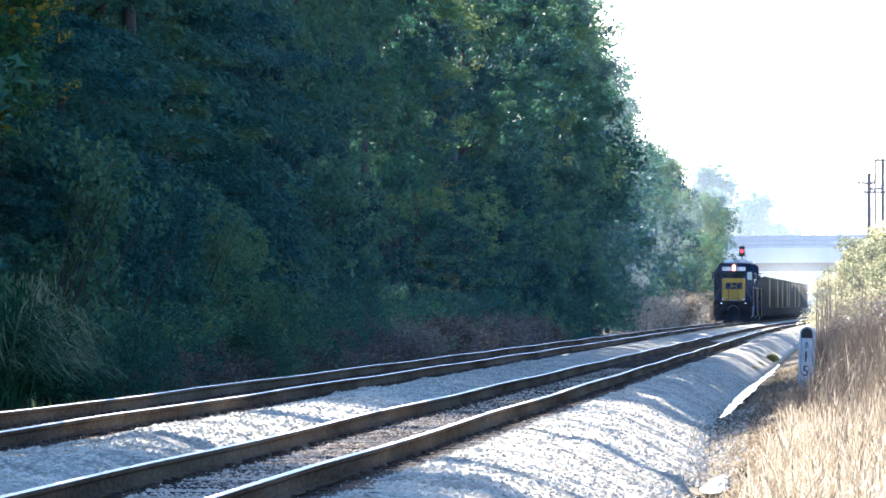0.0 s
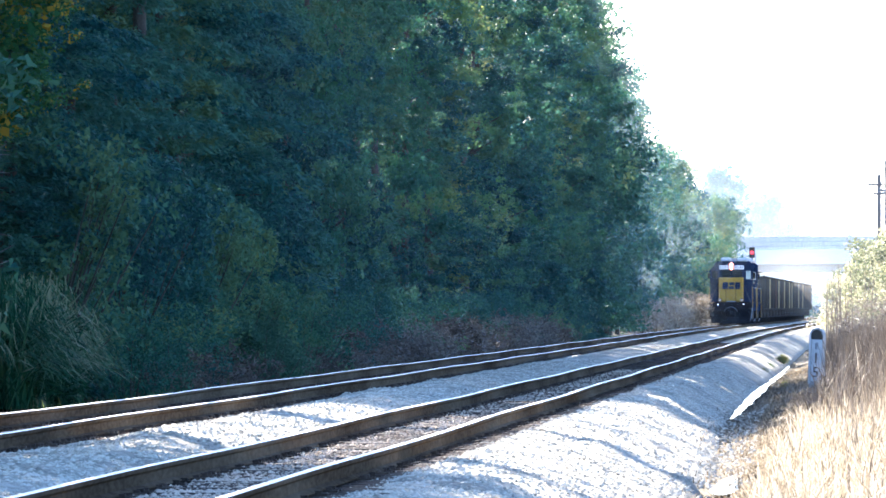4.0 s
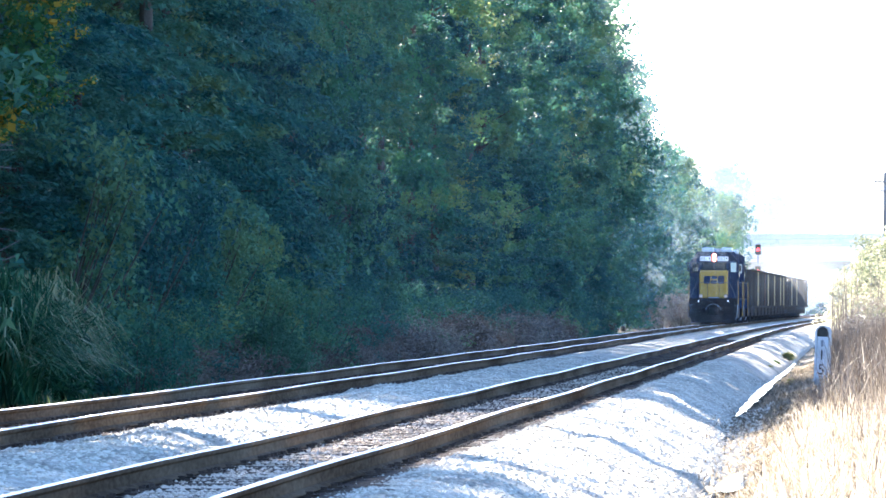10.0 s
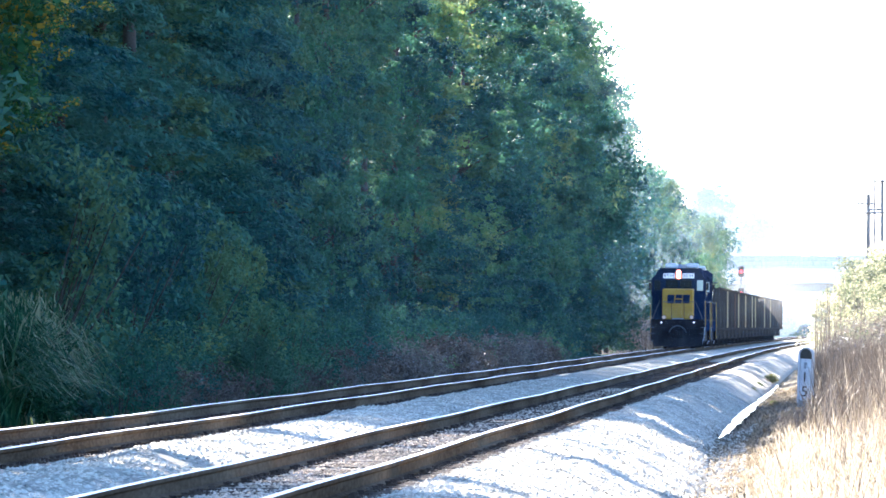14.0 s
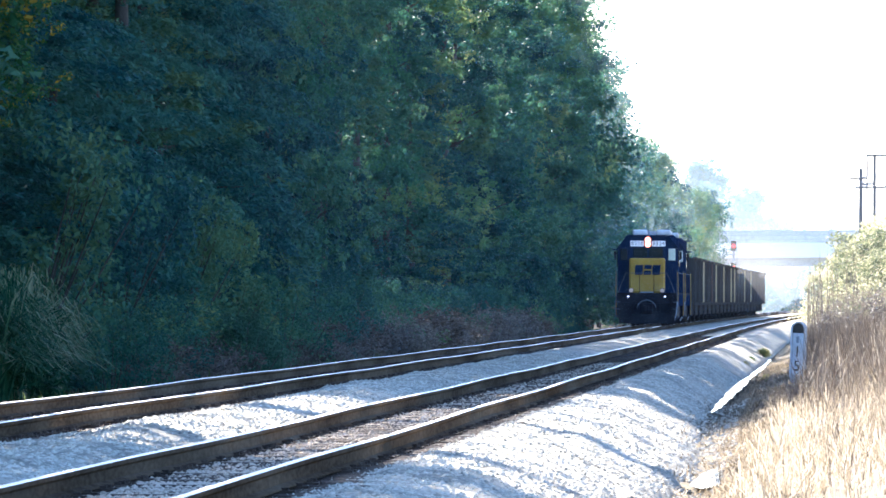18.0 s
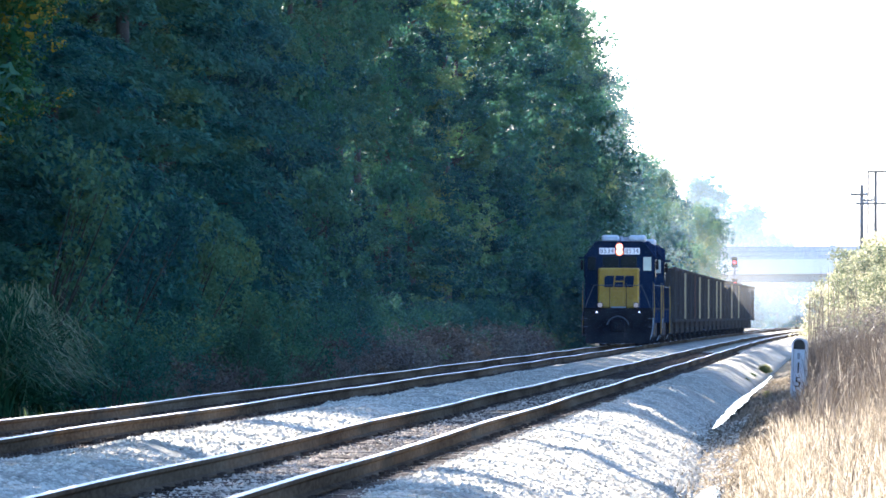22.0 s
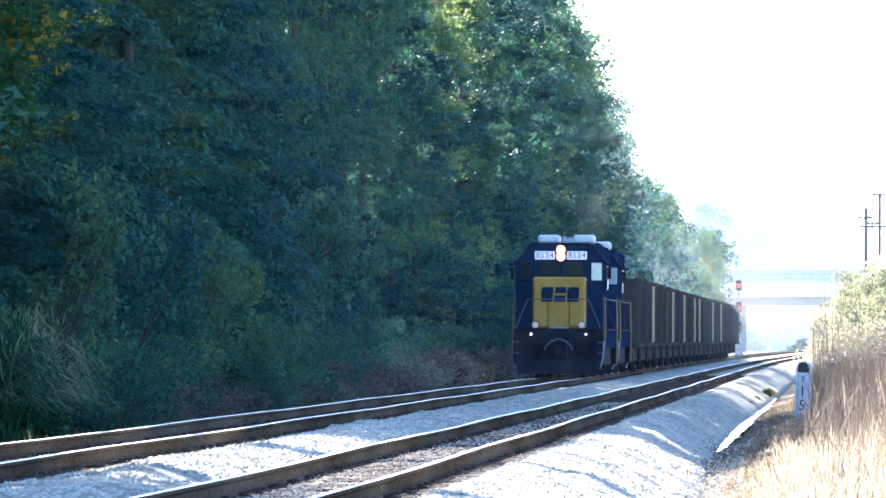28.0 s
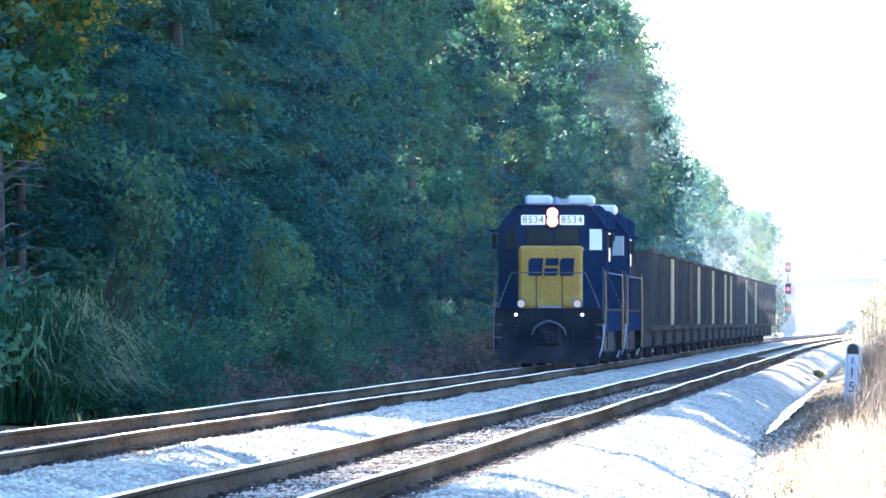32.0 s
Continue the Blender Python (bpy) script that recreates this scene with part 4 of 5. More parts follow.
# far trees and rising ground beyond the overpass
BACK_OAK = tree("oak_tree", 16, LEAF_DARK, 60, 26, 0.5, 0.5, 16.0, 3.7, "hazy broadleaf tree beyond the overpass", "round", 1.0, 0.6, 1.3, 1.4, 8, False)
BACK_GUM = tree("sweetgum_tree", 17, LEAF_MID, 60, 26, 0.5, 0.5, 15.0, 3.3, "hazy green tree beyond the overpass", "tall", 1.0, 0.6, 1.3, 1.3, 8, False)
for x, y, s in ((-34, 1480, 1.3), (-26, 1500, 1.2), (-19, 1460, 1.15), (-12, 1700, 0.9), (-5, 1750, 0.85), (3, 1720, 0.8), (10, 1760, 0.95), (-42, 1470, 1.3), (-28, 1600, 1.35),
                (-15, 1560, 0.9), (17, 1730, 0.9), (24, 1700, 0.9), (-9, 1850, 0.95), (6, 1900, 0.95), (-2, 1650, 0.5), (-8, 1640, 0.55), (2, 1560, 0.5), (8, 1600, 0.55), (-14, 1420, 0.4), (-10, 1440, 0.35), (-6, 1415, 0.3), (-2, 1450, 0.38), (2, 1425, 0.33), (6, 1440, 0.4), (10, 1420, 0.42), (-4, 1520, 0.45), (5, 1530, 0.45), (14, 1460, 0.5), (-18, 1450, 0.6)):
    plant(BACK_GUM if R.uniform() < 0.6 else BACK_OAK, x, y, s * 1.2, s)

# ---------------------------------------------------------------- ties, clips and stones
tie_mesh = bpy.data.meshes.new("tie")
bm = boxed(-1.28, 1.28, -0.11, 0.11, -0.18, 0.0, 0.012)
bm.to_mesh(tie_mesh)
bm.free()
tie_mesh.materials.append(TIE)
rng = np.random.default_rng(51)
for trk, cx, cz in ((near_track, NEAR_X, 0.0), (far_track, FAR_X, FAR_Z)):
    bm_rest = bmesh.new()
    clip_v, clip_f = [], []
    for j, y in enumerate(np.arange(62, 420, 0.52)):
        if 72 < y < 150:
            o = new("tie", tie_mesh)
            o.parent = trk
            o.matrix_basis = pose(cx + rng.uniform(-0.04, 0.04), y, cz - 0.185 + rng.uniform(-0.012, 0.004), 0, 0, rng.uniform(-1.2, 1.2))
        elif j % 2 == 0 or y < 250:
            box(bm_rest, cx - 1.28, cx + 1.28, y - 0.11, y + 0.11, cz - 0.36, cz - 0.186 + rng.uniform(-0.01, 0.004))
        for side in (-1, 1):
            if rng.uniform() < 0.45:
                continue
            y += rng.uniform(-0.06, 0.06)
            ox = cx + side * GAUGE / 2 + wob(y, 0.3 if cx == NEAR_X else 1.7)
            for u0, u1, h in ((-0.17, 0.17, -0.172), (0.06, 0.12, -0.148), (-0.12, -0.06, -0.148)):
                k = len(clip_v)
                hw = 0.09 if h < -0.15 else 0.03
                for zz in (cz - 0.19, cz + h):
                    clip_v += [(ox + u0, y - hw, zz), (ox + u1, y - hw, zz), (ox + u1, y + hw, zz), (ox + u0, y + hw, zz)]
                clip_f += [(k, k + 1, k + 5, k + 4), (k + 1, k + 2, k + 6, k + 5), (k + 2, k + 3, k + 7, k + 6), (k + 3, k, k + 4, k + 7), (k + 4, k + 5, k + 6, k + 7)]
    o = part("tie_row", bm_rest, TIE, trk)
    o["kind"] = "stuff"
    o = new("tie_plates_and_clips", mesh("tie_plates_and_clips", clip_v, clip_f, TIE))
    o.parent = trk
    o["kind"] = "stuff"


def stones(name, n, x0, x1, y0, y1, size, parent_label, seed, mat=None, lift=0.0):
    rng = np.random.default_rng(seed)
    yy = y0 + (y1 - y0) * rng.uniform(0, 1, n) ** 1.6
    xx = np.array([spread_out(x, y) for x, y in zip(rng.uniform(x0, x1, n), yy)])
    zz = np.array([lay(x + bend(y), y) for x, y in zip(xx, yy)]) + size * 0.15 + lift
    P = np.stack([xx, yy, zz], axis=1)
    O = np.array([(1, 0, 0), (0, 1, 0), (-1, 0, 0), (0, -1, 0), (0, 0, 0.42)], dtype=float)
    a = rng.uniform(0, 6.28, n)
    s = size * rng.uniform(0.5, 1.3, (n, 1, 1))
    V = O[None] * rng.uniform(0.6, 1.2, (n, 5, 3))
    V += rng.normal(0, 0.14, (n, 5, 3))
    V[:, :4, 2] *= 0.5
    V[:, :4, 2] -= 0.12
    ca, sa_ = np.cos(a)[:, None], np.sin(a)[:, None]
    V = np.stack([V[:, :, 0] * ca - V[:, :, 1] * sa_, V[:, :, 0] * sa_ + V[:, :, 1] * ca, V[:, :, 2]], axis=2) * s + P[:, None]
    f = np.array([(0, 1, 4), (1, 2, 4), (2, 3, 4), (3, 0, 4)])
    Fc = (f[None] + 5 * np.arange(n)[:, None, None]).reshape(-1, 3)
    me = bpy.data.meshes.new(name)
    me.from_pydata(V.reshape(-1, 3).tolist(), [], Fc.tolist())
    me.materials.append(mat or STONE)
    ob = new(name, me)
    return tagged(ob, parent_label, "gravel", kind="stuff")


stones("shoulder_stones", 36000, -4.3, -2.45, 70, 260, 0.028, "loose grey crushed stone on the ballast shoulder", 61)
stones("middle_stones", 28000, -8.2, -5.85, 70, 260, 0.036, "loose grey crushed stone between the tracks", 62)
stones("crib_stones", 17000, -5.66, -4.34, 72, 240, 0.034, "loose brown-grey crushed stone between the rails", 63, CRIBSTONE, 0.012)
stones("far_crib_stones", 9000, -9.7, -8.4, 110, 260, 0.03, "loose brown-grey crushed stone between the far rails", 64, CRIBSTONE, 0.015)

stones("stray_stones", 2600, -2.6, -1.7, 84, 200, 0.034, "scattered ballast stones spilled into the ditch", 65)

# ---------------------------------------------------------------- train
def wheelset(parent, y, r=0.5):
    w = part("wheelset", rod(bmesh.new(), (-0.8, y, r), (0.8, y, r), 0.08, 8), BLACK, parent)
    for s in (-1, 1):
        bm = rod(bmesh.new(), (s * 0.68, y, r), (s * 0.81, y, r), r, 20)
        part("wheel", bm, BLACK, w)
    return w


def truck(parent, yc, axles, spacing, r):
    span = spacing * (axles - 1) / 2
    t = part("truck_frame", boxed(-1.12, -0.92, yc - span - 0.6, yc + span + 0.6, 0.45, 0.85, 0.05), BLACK, parent)
    part("side_frame", boxed(0.92, 1.12, yc - span - 0.6, yc + span + 0.6, 0.45, 0.85, 0.05), BLACK, t)
    for k in range(axles):
        wheelset(t, yc - span + spacing * k, r)
    for k in range(axles):
        for s in (-1, 1):
            part("axle_box", boxed(s * 1.2 - 0.12, s * 1.2 + 0.12, yc - span + spacing * k - 0.18, yc - span + spacing * k + 0.18, 0.36, 0.68, 0.03), BLACK, t)


def locomotive(number, lead):
    L = 20.6
    lo = empty("locomotive")
    tagged(lo, "dark blue diesel freight locomotive with yellow nose" + (", lights on" if lead else ", second in line"), "locomotive", "train")
    part("underframe", boxed(-1.42, 1.42, 0.75, L - 0.75, 1.2, 1.56, 0.03), BLUE, lo)
    part("side_sill", boxed(1.36, 1.47, 0.75, L - 0.75, 0.98, 1.55, 0.02), BLUE, lo)
    part("walkway", boxed(-1.5, 1.5, 0.6, L - 0.6, 1.56, 1.62), BLACK, lo)
    part("fuel_tank", boxed(-1.42, 1.42, 7.0, 13.4, 0.32, 1.25, 0.12), BLACK, lo)
    truck(lo, 4.4, 3, 1.95, 0.5)
    truck(lo, L - 4.4, 3, 1.95, 0.5)
    # pilot and plow
    pilot = part("pilot", boxed(-1.46, 1.46, 0.6, 0.75, 0.55, 1.62, 0.02), BLACK, lo, "black steel end plate")
    plow = [(-1.35, 0.12), (1.35, 0.12), (1.4, 0.75), (-1.4, 0.75)]
    bm = prism(bmesh.new(), plow, "y", 0.36, 0.62)
    for v in bm.verts:
        if v.co.y < 0.5:
            v.co.y += 0.16 * abs(v.co.x) - 0.1 * (v.co.z < 0.3)
    part("plow", bm, BLACK, pilot, "grey-black steel plow with white dust")
    part("coupler_pocket", boxed(-0.32, 0.32, 0.4, 0.62, 0.6, 1.12, 0.05), BLACK, pilot)
    bm = boxed(-0.13, 0.13, 0.0, 0.5, 0.74, 0.98, 0.04)
    box(bm, -0.2, 0.02, -0.12, 0.12, 0.7, 1.02, 0.05)
    part("coupler", bm, BLACK, pilot)
    for s in (-1, 1):
        hose = [(s * 0.46, 0.5, 0.9), (s * 0.4, 0.44, 1.06), (s * 0.24, 0.38, 1.2), (s * 0.0, 0.35, 1.28)]
        part("brake_hose", tube(bmesh.new(), hose, 0.028), DULLSTEEL, pilot)
        part("hose", tube(bmesh.new(), [(s * 0.62, 0.56, 1.1), (s * 0.66, 0.42, 0.7), (s * 0.55, 0.4, 0.55)], 0.025), BLACK, pilot)
        part("cut_lever", tube(bmesh.new(), [(s * 0.2, 0.5, 1.05), (s * 1.2, 0.52, 1.12), (s * 1.3, 0.52, 0.95)], 0.016), BLACK, pilot)
        for e, yb in ((0, 0.62), (1, L - 0.62)):
            d = 1 if e == 0 else -1
            st = part("stepwell", boxed(s * 1.36 - 0.12, s * 1.36 + 0.12, min(yb, yb + d * 0.75), max(yb, yb + d * 0.75), 0.42, 1.56, 0.02), BLACK, lo)
            for z in (0.45, 0.8, 1.15):
                part("step", boxed(s * 1.42 - 0.14, s * 1.42 + 0.14, min(yb - d * 0.03, yb + d * 0.72), max(yb - d * 0.03, yb + d * 0.72), z, z + 0.04), DULLSTEEL, st, "worn grey step")
            if s > 0:
                part("step_guard", tube(bmesh.new(), [(1.32, yb - d * 0.03, 0.22), (1.43, yb - d * 0.03, 0.5), (1.48, yb - d * 0.03, 0.85), (1.49, yb - d * 0.03, 1.2)], 0.024), GREY, lo, "grey-white curved step edge")
            part("grab_rail", tube(bmesh.new(), [(s * 1.5, yb - d * 0.02, 0.5), (s * 1.53, yb - d * 0.02, 1.0), (s * 1.47, yb - d * 0.02, 1.6), (s * 1.47, yb - d * 0.02, 2.75)], 0.018), DULLSTEEL, lo, "grey corner grab rail")
            part("side_grab", tube(bmesh.new(), [(s * 1.5, yb + d * 0.8, 0.5), (s * 1.52, yb + d * 0.8, 1.7), (s * 1.5, yb + d * 0.8, 2.65)], 0.016), YELLOW, lo)
        # long side handrail
        pts = [(s * 1.47, 3.9, 2.6), (s * 1.47, L - 0.7, 2.6)]
        part("handrail", tube(bmesh.new(), pts, 0.018), DULLSTEEL, lo, "grey side handrail")
        for yy in np.arange(4.5, L - 1, 2.6):
            part("stanchion", rod(bmesh.new(), (s * 1.47, yy, 1.6), (s * 1.47, yy, 2.6), 0.016, 5), BLUE, lo)
    front = [(-1.42, 0.62, 1.5), (-1.3, 0.62, 1.9), (-1.02, 0.62, 2.58), (0.98, 0.62, 2.58), (1.25, 0.62, 1.95), (1.42, 0.62, 1.5)]
    part("front_handrail", tube(bmesh.new(), front, 0.017), DULLSTEEL, lo)
    for u in (-0.35, 0.35):
        part("front_stanchion", rod(bmesh.new(), (u, 0.62, 1.6), (u, 0.62, 2.58), 0.014, 5), BLACK, lo)
    for z in (1.95, 2.27):
        for a, b in ((-1.2, -0.9), (0.92, 1.2)):
            part("front_rail_bar", rod(bmesh.new(), (a, 0.64, z), (b, 0.64, z), 0.014, 5), BLUE, lo)
    # short hood (nose)
    bm = boxed(-0.87, 0.87, 1.55, 3.2, 1.62, 3.32, 0.07)
    nose = part("nose", bm, YELLOW, lo, "yellow nose, scuffed, with dark blue emblem")
    part("nose_side_skirt", boxed(-0.885, 0.885, 1.75, 3.19, 1.62, 3.2), BLUE, nose)
    # emblem in three bold dark shapes
    blocks = [[(a, 0.0), (a + 0.37, 0.0), (a + 0.41, 0.46), (a + 0.06, 0.46), (a, 0.36)] for a in (0.02, 0.87)]
    blocks += [[(0.44, 0.0), (0.8, 0.0), (0.83, 0.2), (0.46, 0.2)], [(0.47, 0.26), (0.84, 0.26), (0.85, 0.46), (0.5, 0.46)]]
    if lead:
        for shape in blocks:
            bm = prism(bmesh.new(), [(u - 0.62, 2.5 + v * 1.05) for u, v in shape], "y", 1.535, 1.56)
            part("emblem_shape", bm, BLUE, nose, "dark blue emblem shape")
    part("nose_vent", boxed(0.3, 0.62, 1.538, 1.56, 1.75, 2.15, 0.02), YELLOW, nose)
    part("nose_door", boxed(-0.3, 0.2, 1.54, 1.56, 1.66, 2.35, 0.01), YELLOW, nose)
    part("step_plate", boxed(-0.32, 0.32, 1.25, 1.56, 1.58, 1.68), GREY, nose)
    # cab: octagonal roofline
    prof = [(-1.48, 1.62), (1.48, 1.62), (1.48, 3.78), (1.02, 4.34), (0.92, 4.40), (-0.92, 4.40), (-1.02, 4.34), (-1.48, 3.78)]
    cab = part("cab", prism(bmesh.new(), prof, "y", 3.2, 5.7), BLUE, lo)
    roof = [(-1.55, 3.76), (-1.04, 4.41), (-0.92, 4.46), (0.92, 4.46), (1.04, 4.41), (1.55, 3.76), (1.48, 3.79), (1.0, 4.36), (0.9, 4.41), (-0.9, 4.41), (-1.0, 4.36), (-1.48, 3.79)]
    part("cab_roof", prism(bmesh.new(), roof, "y", 3.08, 5.8), BLUE, cab, "dusty roof edge")
    for u in (-0.74, 0.42):
        part("roof_box", boxed(u - 0.02, u + 0.34 + 0.36, 3.35, 4.9, 4.44, 4.72, 0.07), WHITE, cab, "pale roof air-conditioner")
    for a, b in ((-0.72, -0.03), (0.05, 0.74)):
        w = part("windshield", boxed(a, b, 3.17, 3.21, 3.36, 3.82, 0.02), GLASS, cab, "dark windshield")
    for s in (-1, 1):
        fr = part("front_side_window", boxed(s * 1.18 - 0.2, s * 1.18 + 0.2, 3.17, 3.21, 3.18, 3.82, 0.02), BLUE, cab)
        # right pane is pale to put the window's brightness into its colour
        part("pane", boxed(s * 1.18 - 0.17, s * 1.18 + 0.17, 3.15, 3.172, 3.21, 3.79, 0.01), PANEPALE if s > 0 else GLASS, fr, "window with brightness put into its pale pane" if s > 0 else "dark window")
        part("side_window", boxed(s * 1.5 - 0.03, s * 1.5 + 0.03, 3.7, 5.2, 2.9, 3.7, 0.02), GLASS, cab)
        part("window_awning", boxed(min(s * 1.48, s * 1.75), max(s * 1.48, s * 1.75), 3.6, 5.3, 3.72, 3.78), BLUE, cab)
        part("mirror", boxed(s * 1.6 - 0.06, s * 1.6 + 0.06, 3.3, 3.36, 3.25, 3.65, 0.02), BLACK, cab)
        nb = part("number_board", boxed(s * 0.53 - 0.33, s * 0.53 + 0.33, 3.12, 3.21, 3.9, 4.17, 0.02), BOARD if lead else WHITE, cab, "lit white number board")
        if lead:
            for i, figure in enumerate(number):
                words(figure, 0.27, LETTER, nb, pose(s * 0.53 - 0.225 + 0.15 * i, 3.115, 4.035, 90), "numeral", 0.003)
    hl = part("headlight_housing", boxed(-0.14, 0.14, 3.08, 3.21, 3.86, 4.36, 0.04), BLACK, cab)
    for z in (4.0, 4.22):
        # wider glowing disc behind each lens stands in for the lamp's halo
        part("halo_disc", rod(bmesh.new(), (0, 3.065, z), (0, 3.1, z), 0.16, 16), HALO if lead else BLACK, hl, "orange glowing disc added as the headlight's halo")
        part("headlight", rod(bmesh.new(), (0, 3.05, z), (0, 3.09, z), 0.1, 14), HEADLAMP if lead else GLASS, hl, "lit twin headlight")
    for s in (-1, 1):
        dl = part("ditch_light_housing", rod(bmesh.new(), (s * 0.76, 0.64, 1.74), (s * 0.76, 0.85, 1.74), 0.13, 12), BLACK, lo)
        part("ditch_light", rod(bmesh.new(), (s * 0.76, 0.62, 1.74), (s * 0.76, 0.645, 1.74), 0.105, 14), DITCHLAMP if lead else GLASS, dl, "glowing ditch light")
        part("marker_light", rod(bmesh.new(), (s * 0.9, 0.57, 1.44), (s * 0.9, 0.6, 1.44), 0.04, 10), MARKER if lead else GLASS, lo, "small white marker light")
    part("bell", rod(bmesh.new(), (0, 6.2, 4.45), (0, 6.2, 4.7), 0.16, 10, 0.06), GREY, lo)
    # long hood
    hood = part("long_hood", boxed(-0.93, 0.93, 5.7, L - 1.6, 1.62, 4.25, 0.06), BLUE, lo)
    part("blower_duct", boxed(-1.3, -0.9, 5.8, 9.0, 1.62, 3.2, 0.1), BLUE, hood)
    part("dynamic_brake_blister", boxed(-1.25, 1.25, 8.3, 11.5, 3.6, 4.5, 0.12), BLUE, hood)
    part("radiator_flare", boxed(-1.3, 1.3, 14.6, 18.4, 3.5, 4.42, 0.1), BLUE, hood)
    for yy in (8.9, 10.7, 15.2, 16.5, 17.8):
        part("roof_fan", rod(bmesh.new(), (0, yy, 4.4), (0, yy, 4.68), 0.6, 16), GREY, hood)
    part("exhaust_stack", boxed(-0.3, 0.3, 12.4, 13.2, 4.2, 4.62, 0.03), BLACK, hood)
    for yy in np.arange(6.0, 18.6, 0.85):
        for s in (-1, 1):
            part("hood_door", boxed(s * 0.945 - 0.015, s * 0.945 + 0.015, yy, yy + 0.78, 1.75, 3.35, 0.01), BLUE, hood)
    part("rear_number_board", boxed(0.945, 0.975, L - 3.4, L - 2.4, 3.6, 3.9), YELLOW, hood)
    part("rear_pilot", boxed(-1.46, 1.46, L - 0.75, L - 0.6, 0.55, 1.62, 0.02), BLACK, lo)
    lo.scale = (0.975, 0.975, 0.975)
    return lo


# pale base colour stands in for the light seen in the window
PANEPALE = mixed("pale_bright_pane", [(0.2, (0.5, 0.6, 0.62)), (0.7, (0.7, 0.78, 0.8))], 1.5, 0.1, 0.6, 0.0)
BOARD = glowing("number_board_lit", (0.7, 0.72, 0.74), 0.05)
CAR_L, CAR_PITCH = 14.9, 15.8


def gondola(skin, accent, label):
    g = empty("coal_gondola")
    tagged(g, label, "freight car", "train")
    prof = [(-1.5, 1.05), (1.5, 1.05), (1.55, 3.42), (1.47, 3.42), (1.42, 1.2), (-1.42, 1.2), (-1.47, 3.42), (-1.55, 3.42)]
    body = part("body", prism(bmesh.new(), prof, "y", 0.5, CAR_L - 0.5), skin, g)
    for yy in (0.42, CAR_L - 0.56):
        part("end_wall", boxed(-1.55, 1.55, yy, yy + 0.14, 1.05, 3.45, 0.01), accent, body)
    if accent is not skin:
        for s in (-1, 1):
            part("end_panel", boxed(s * 1.555 - 0.02, s * 1.555 + 0.02, 0.6, 3.4, 1.15, 3.36), accent, body, "lighter painted end panel")
    part("tub", boxed(-1.35, 1.35, 3.4, CAR_L - 3.4, 0.42, 1.05, 0.06), skin, body)
    part("top_chord", boxed(1.5, 1.62, 0.4, CAR_L - 0.4, 3.36, 3.5, 0.02), skin, body)
    part("top_chord", boxed(-1.62, -1.5, 0.4, CAR_L - 0.4, 3.36, 3.5, 0.02), skin, body)
    part("side_sill", boxed(1.46, 1.6, 0.3, CAR_L - 0.3, 0.95, 1.12, 0.02), skin, body)
    part("side_sill", boxed(-1.6, -1.46, 0.3, CAR_L - 0.3, 0.95, 1.12, 0.02), skin, body)
    for k, yy in enumerate(np.linspace(0.55, CAR_L - 0.7, 11)):
        for s in (-1, 1):
            part("side_post", boxed(s * 1.548 - 0.014, s * 1.548 + 0.014, yy, yy + 0.16, 1.0, 3.42, 0.01), accent if k < 3 else skin, body)
    bm = bmesh.new()
    n = 14
    grid = [[bm.verts.new((-1.4 + 2.8 * i / 6, 0.6 + (CAR_L - 1.2) * j / n, 3.25 + 0.5 * math.sin(math.pi * i / 6) * (0.6 + 0.4 * math.sin(j * 1.3)) - 0.1)) for i in range(7)] for j in range(n + 1)]
    for j in range(n):
        for i in range(6):
            bm.faces.new((grid[j][i], grid[j][i + 1], grid[j + 1][i + 1], grid[j + 1][i]))
    part("load", bm, BLACK, g, "heaped dark load")
    part("centre_sill", boxed(-0.3, 0.3, -0.3, CAR_L + 0.3, 0.75, 1.05), BLACK, g)
    truck(g, 1.9, 2, 1.75, 0.46)
    truck(g, CAR_L - 1.9, 2, 1.75, 0.46)
    part("ladder", tube(bmesh.new(), [(1.66, 0.5, 1.0), (1.66, 0.5, 3.3)], 0.02), skin, g)
    part("ladder", tube(bmesh.new(), [(1.66, 0.85, 1.0), (1.66, 0.85, 3.3)], 0.02), skin, g)
    part("brake_cylinder", rod(bmesh.new(), (0.5, 6.0, 0.85), (0.5, 7.2, 0.85), 0.18, 10), BLACK, g)
    return g


VEHICLES, PUFFS = [], []
lead = locomotive("8534", True)
second = locomotive("", False)
VEHICLES += [(lead, 0.0, 20.6), (second, 22.2, 20.6)]
cars = [gondola(RUSTY, TAN, "weathered brown steel gondola with tan end posts"), gondola(RUSTY, RUSTY, "weathered brown steel gondola with a heaped load"),
        gondola(RUSTY, OXIDE, "brown steel gondola with red-oxide end posts")]
order = [1, 1, 0, 1, 2, 0, 1, 0, 1, 0, 0, 1, 1, 0, 1, 0, 1, 1, 1, 1]
placed = set()
for k, c in enumerate(order):
    if c in placed:
        ob = copy_thing(cars[c], pose(0, 0, 0))
    else:
        placed.add(c)
        ob = cars[c]
    VEHICLES.append((ob, 46.5 + CAR_PITCH * k, CAR_L))

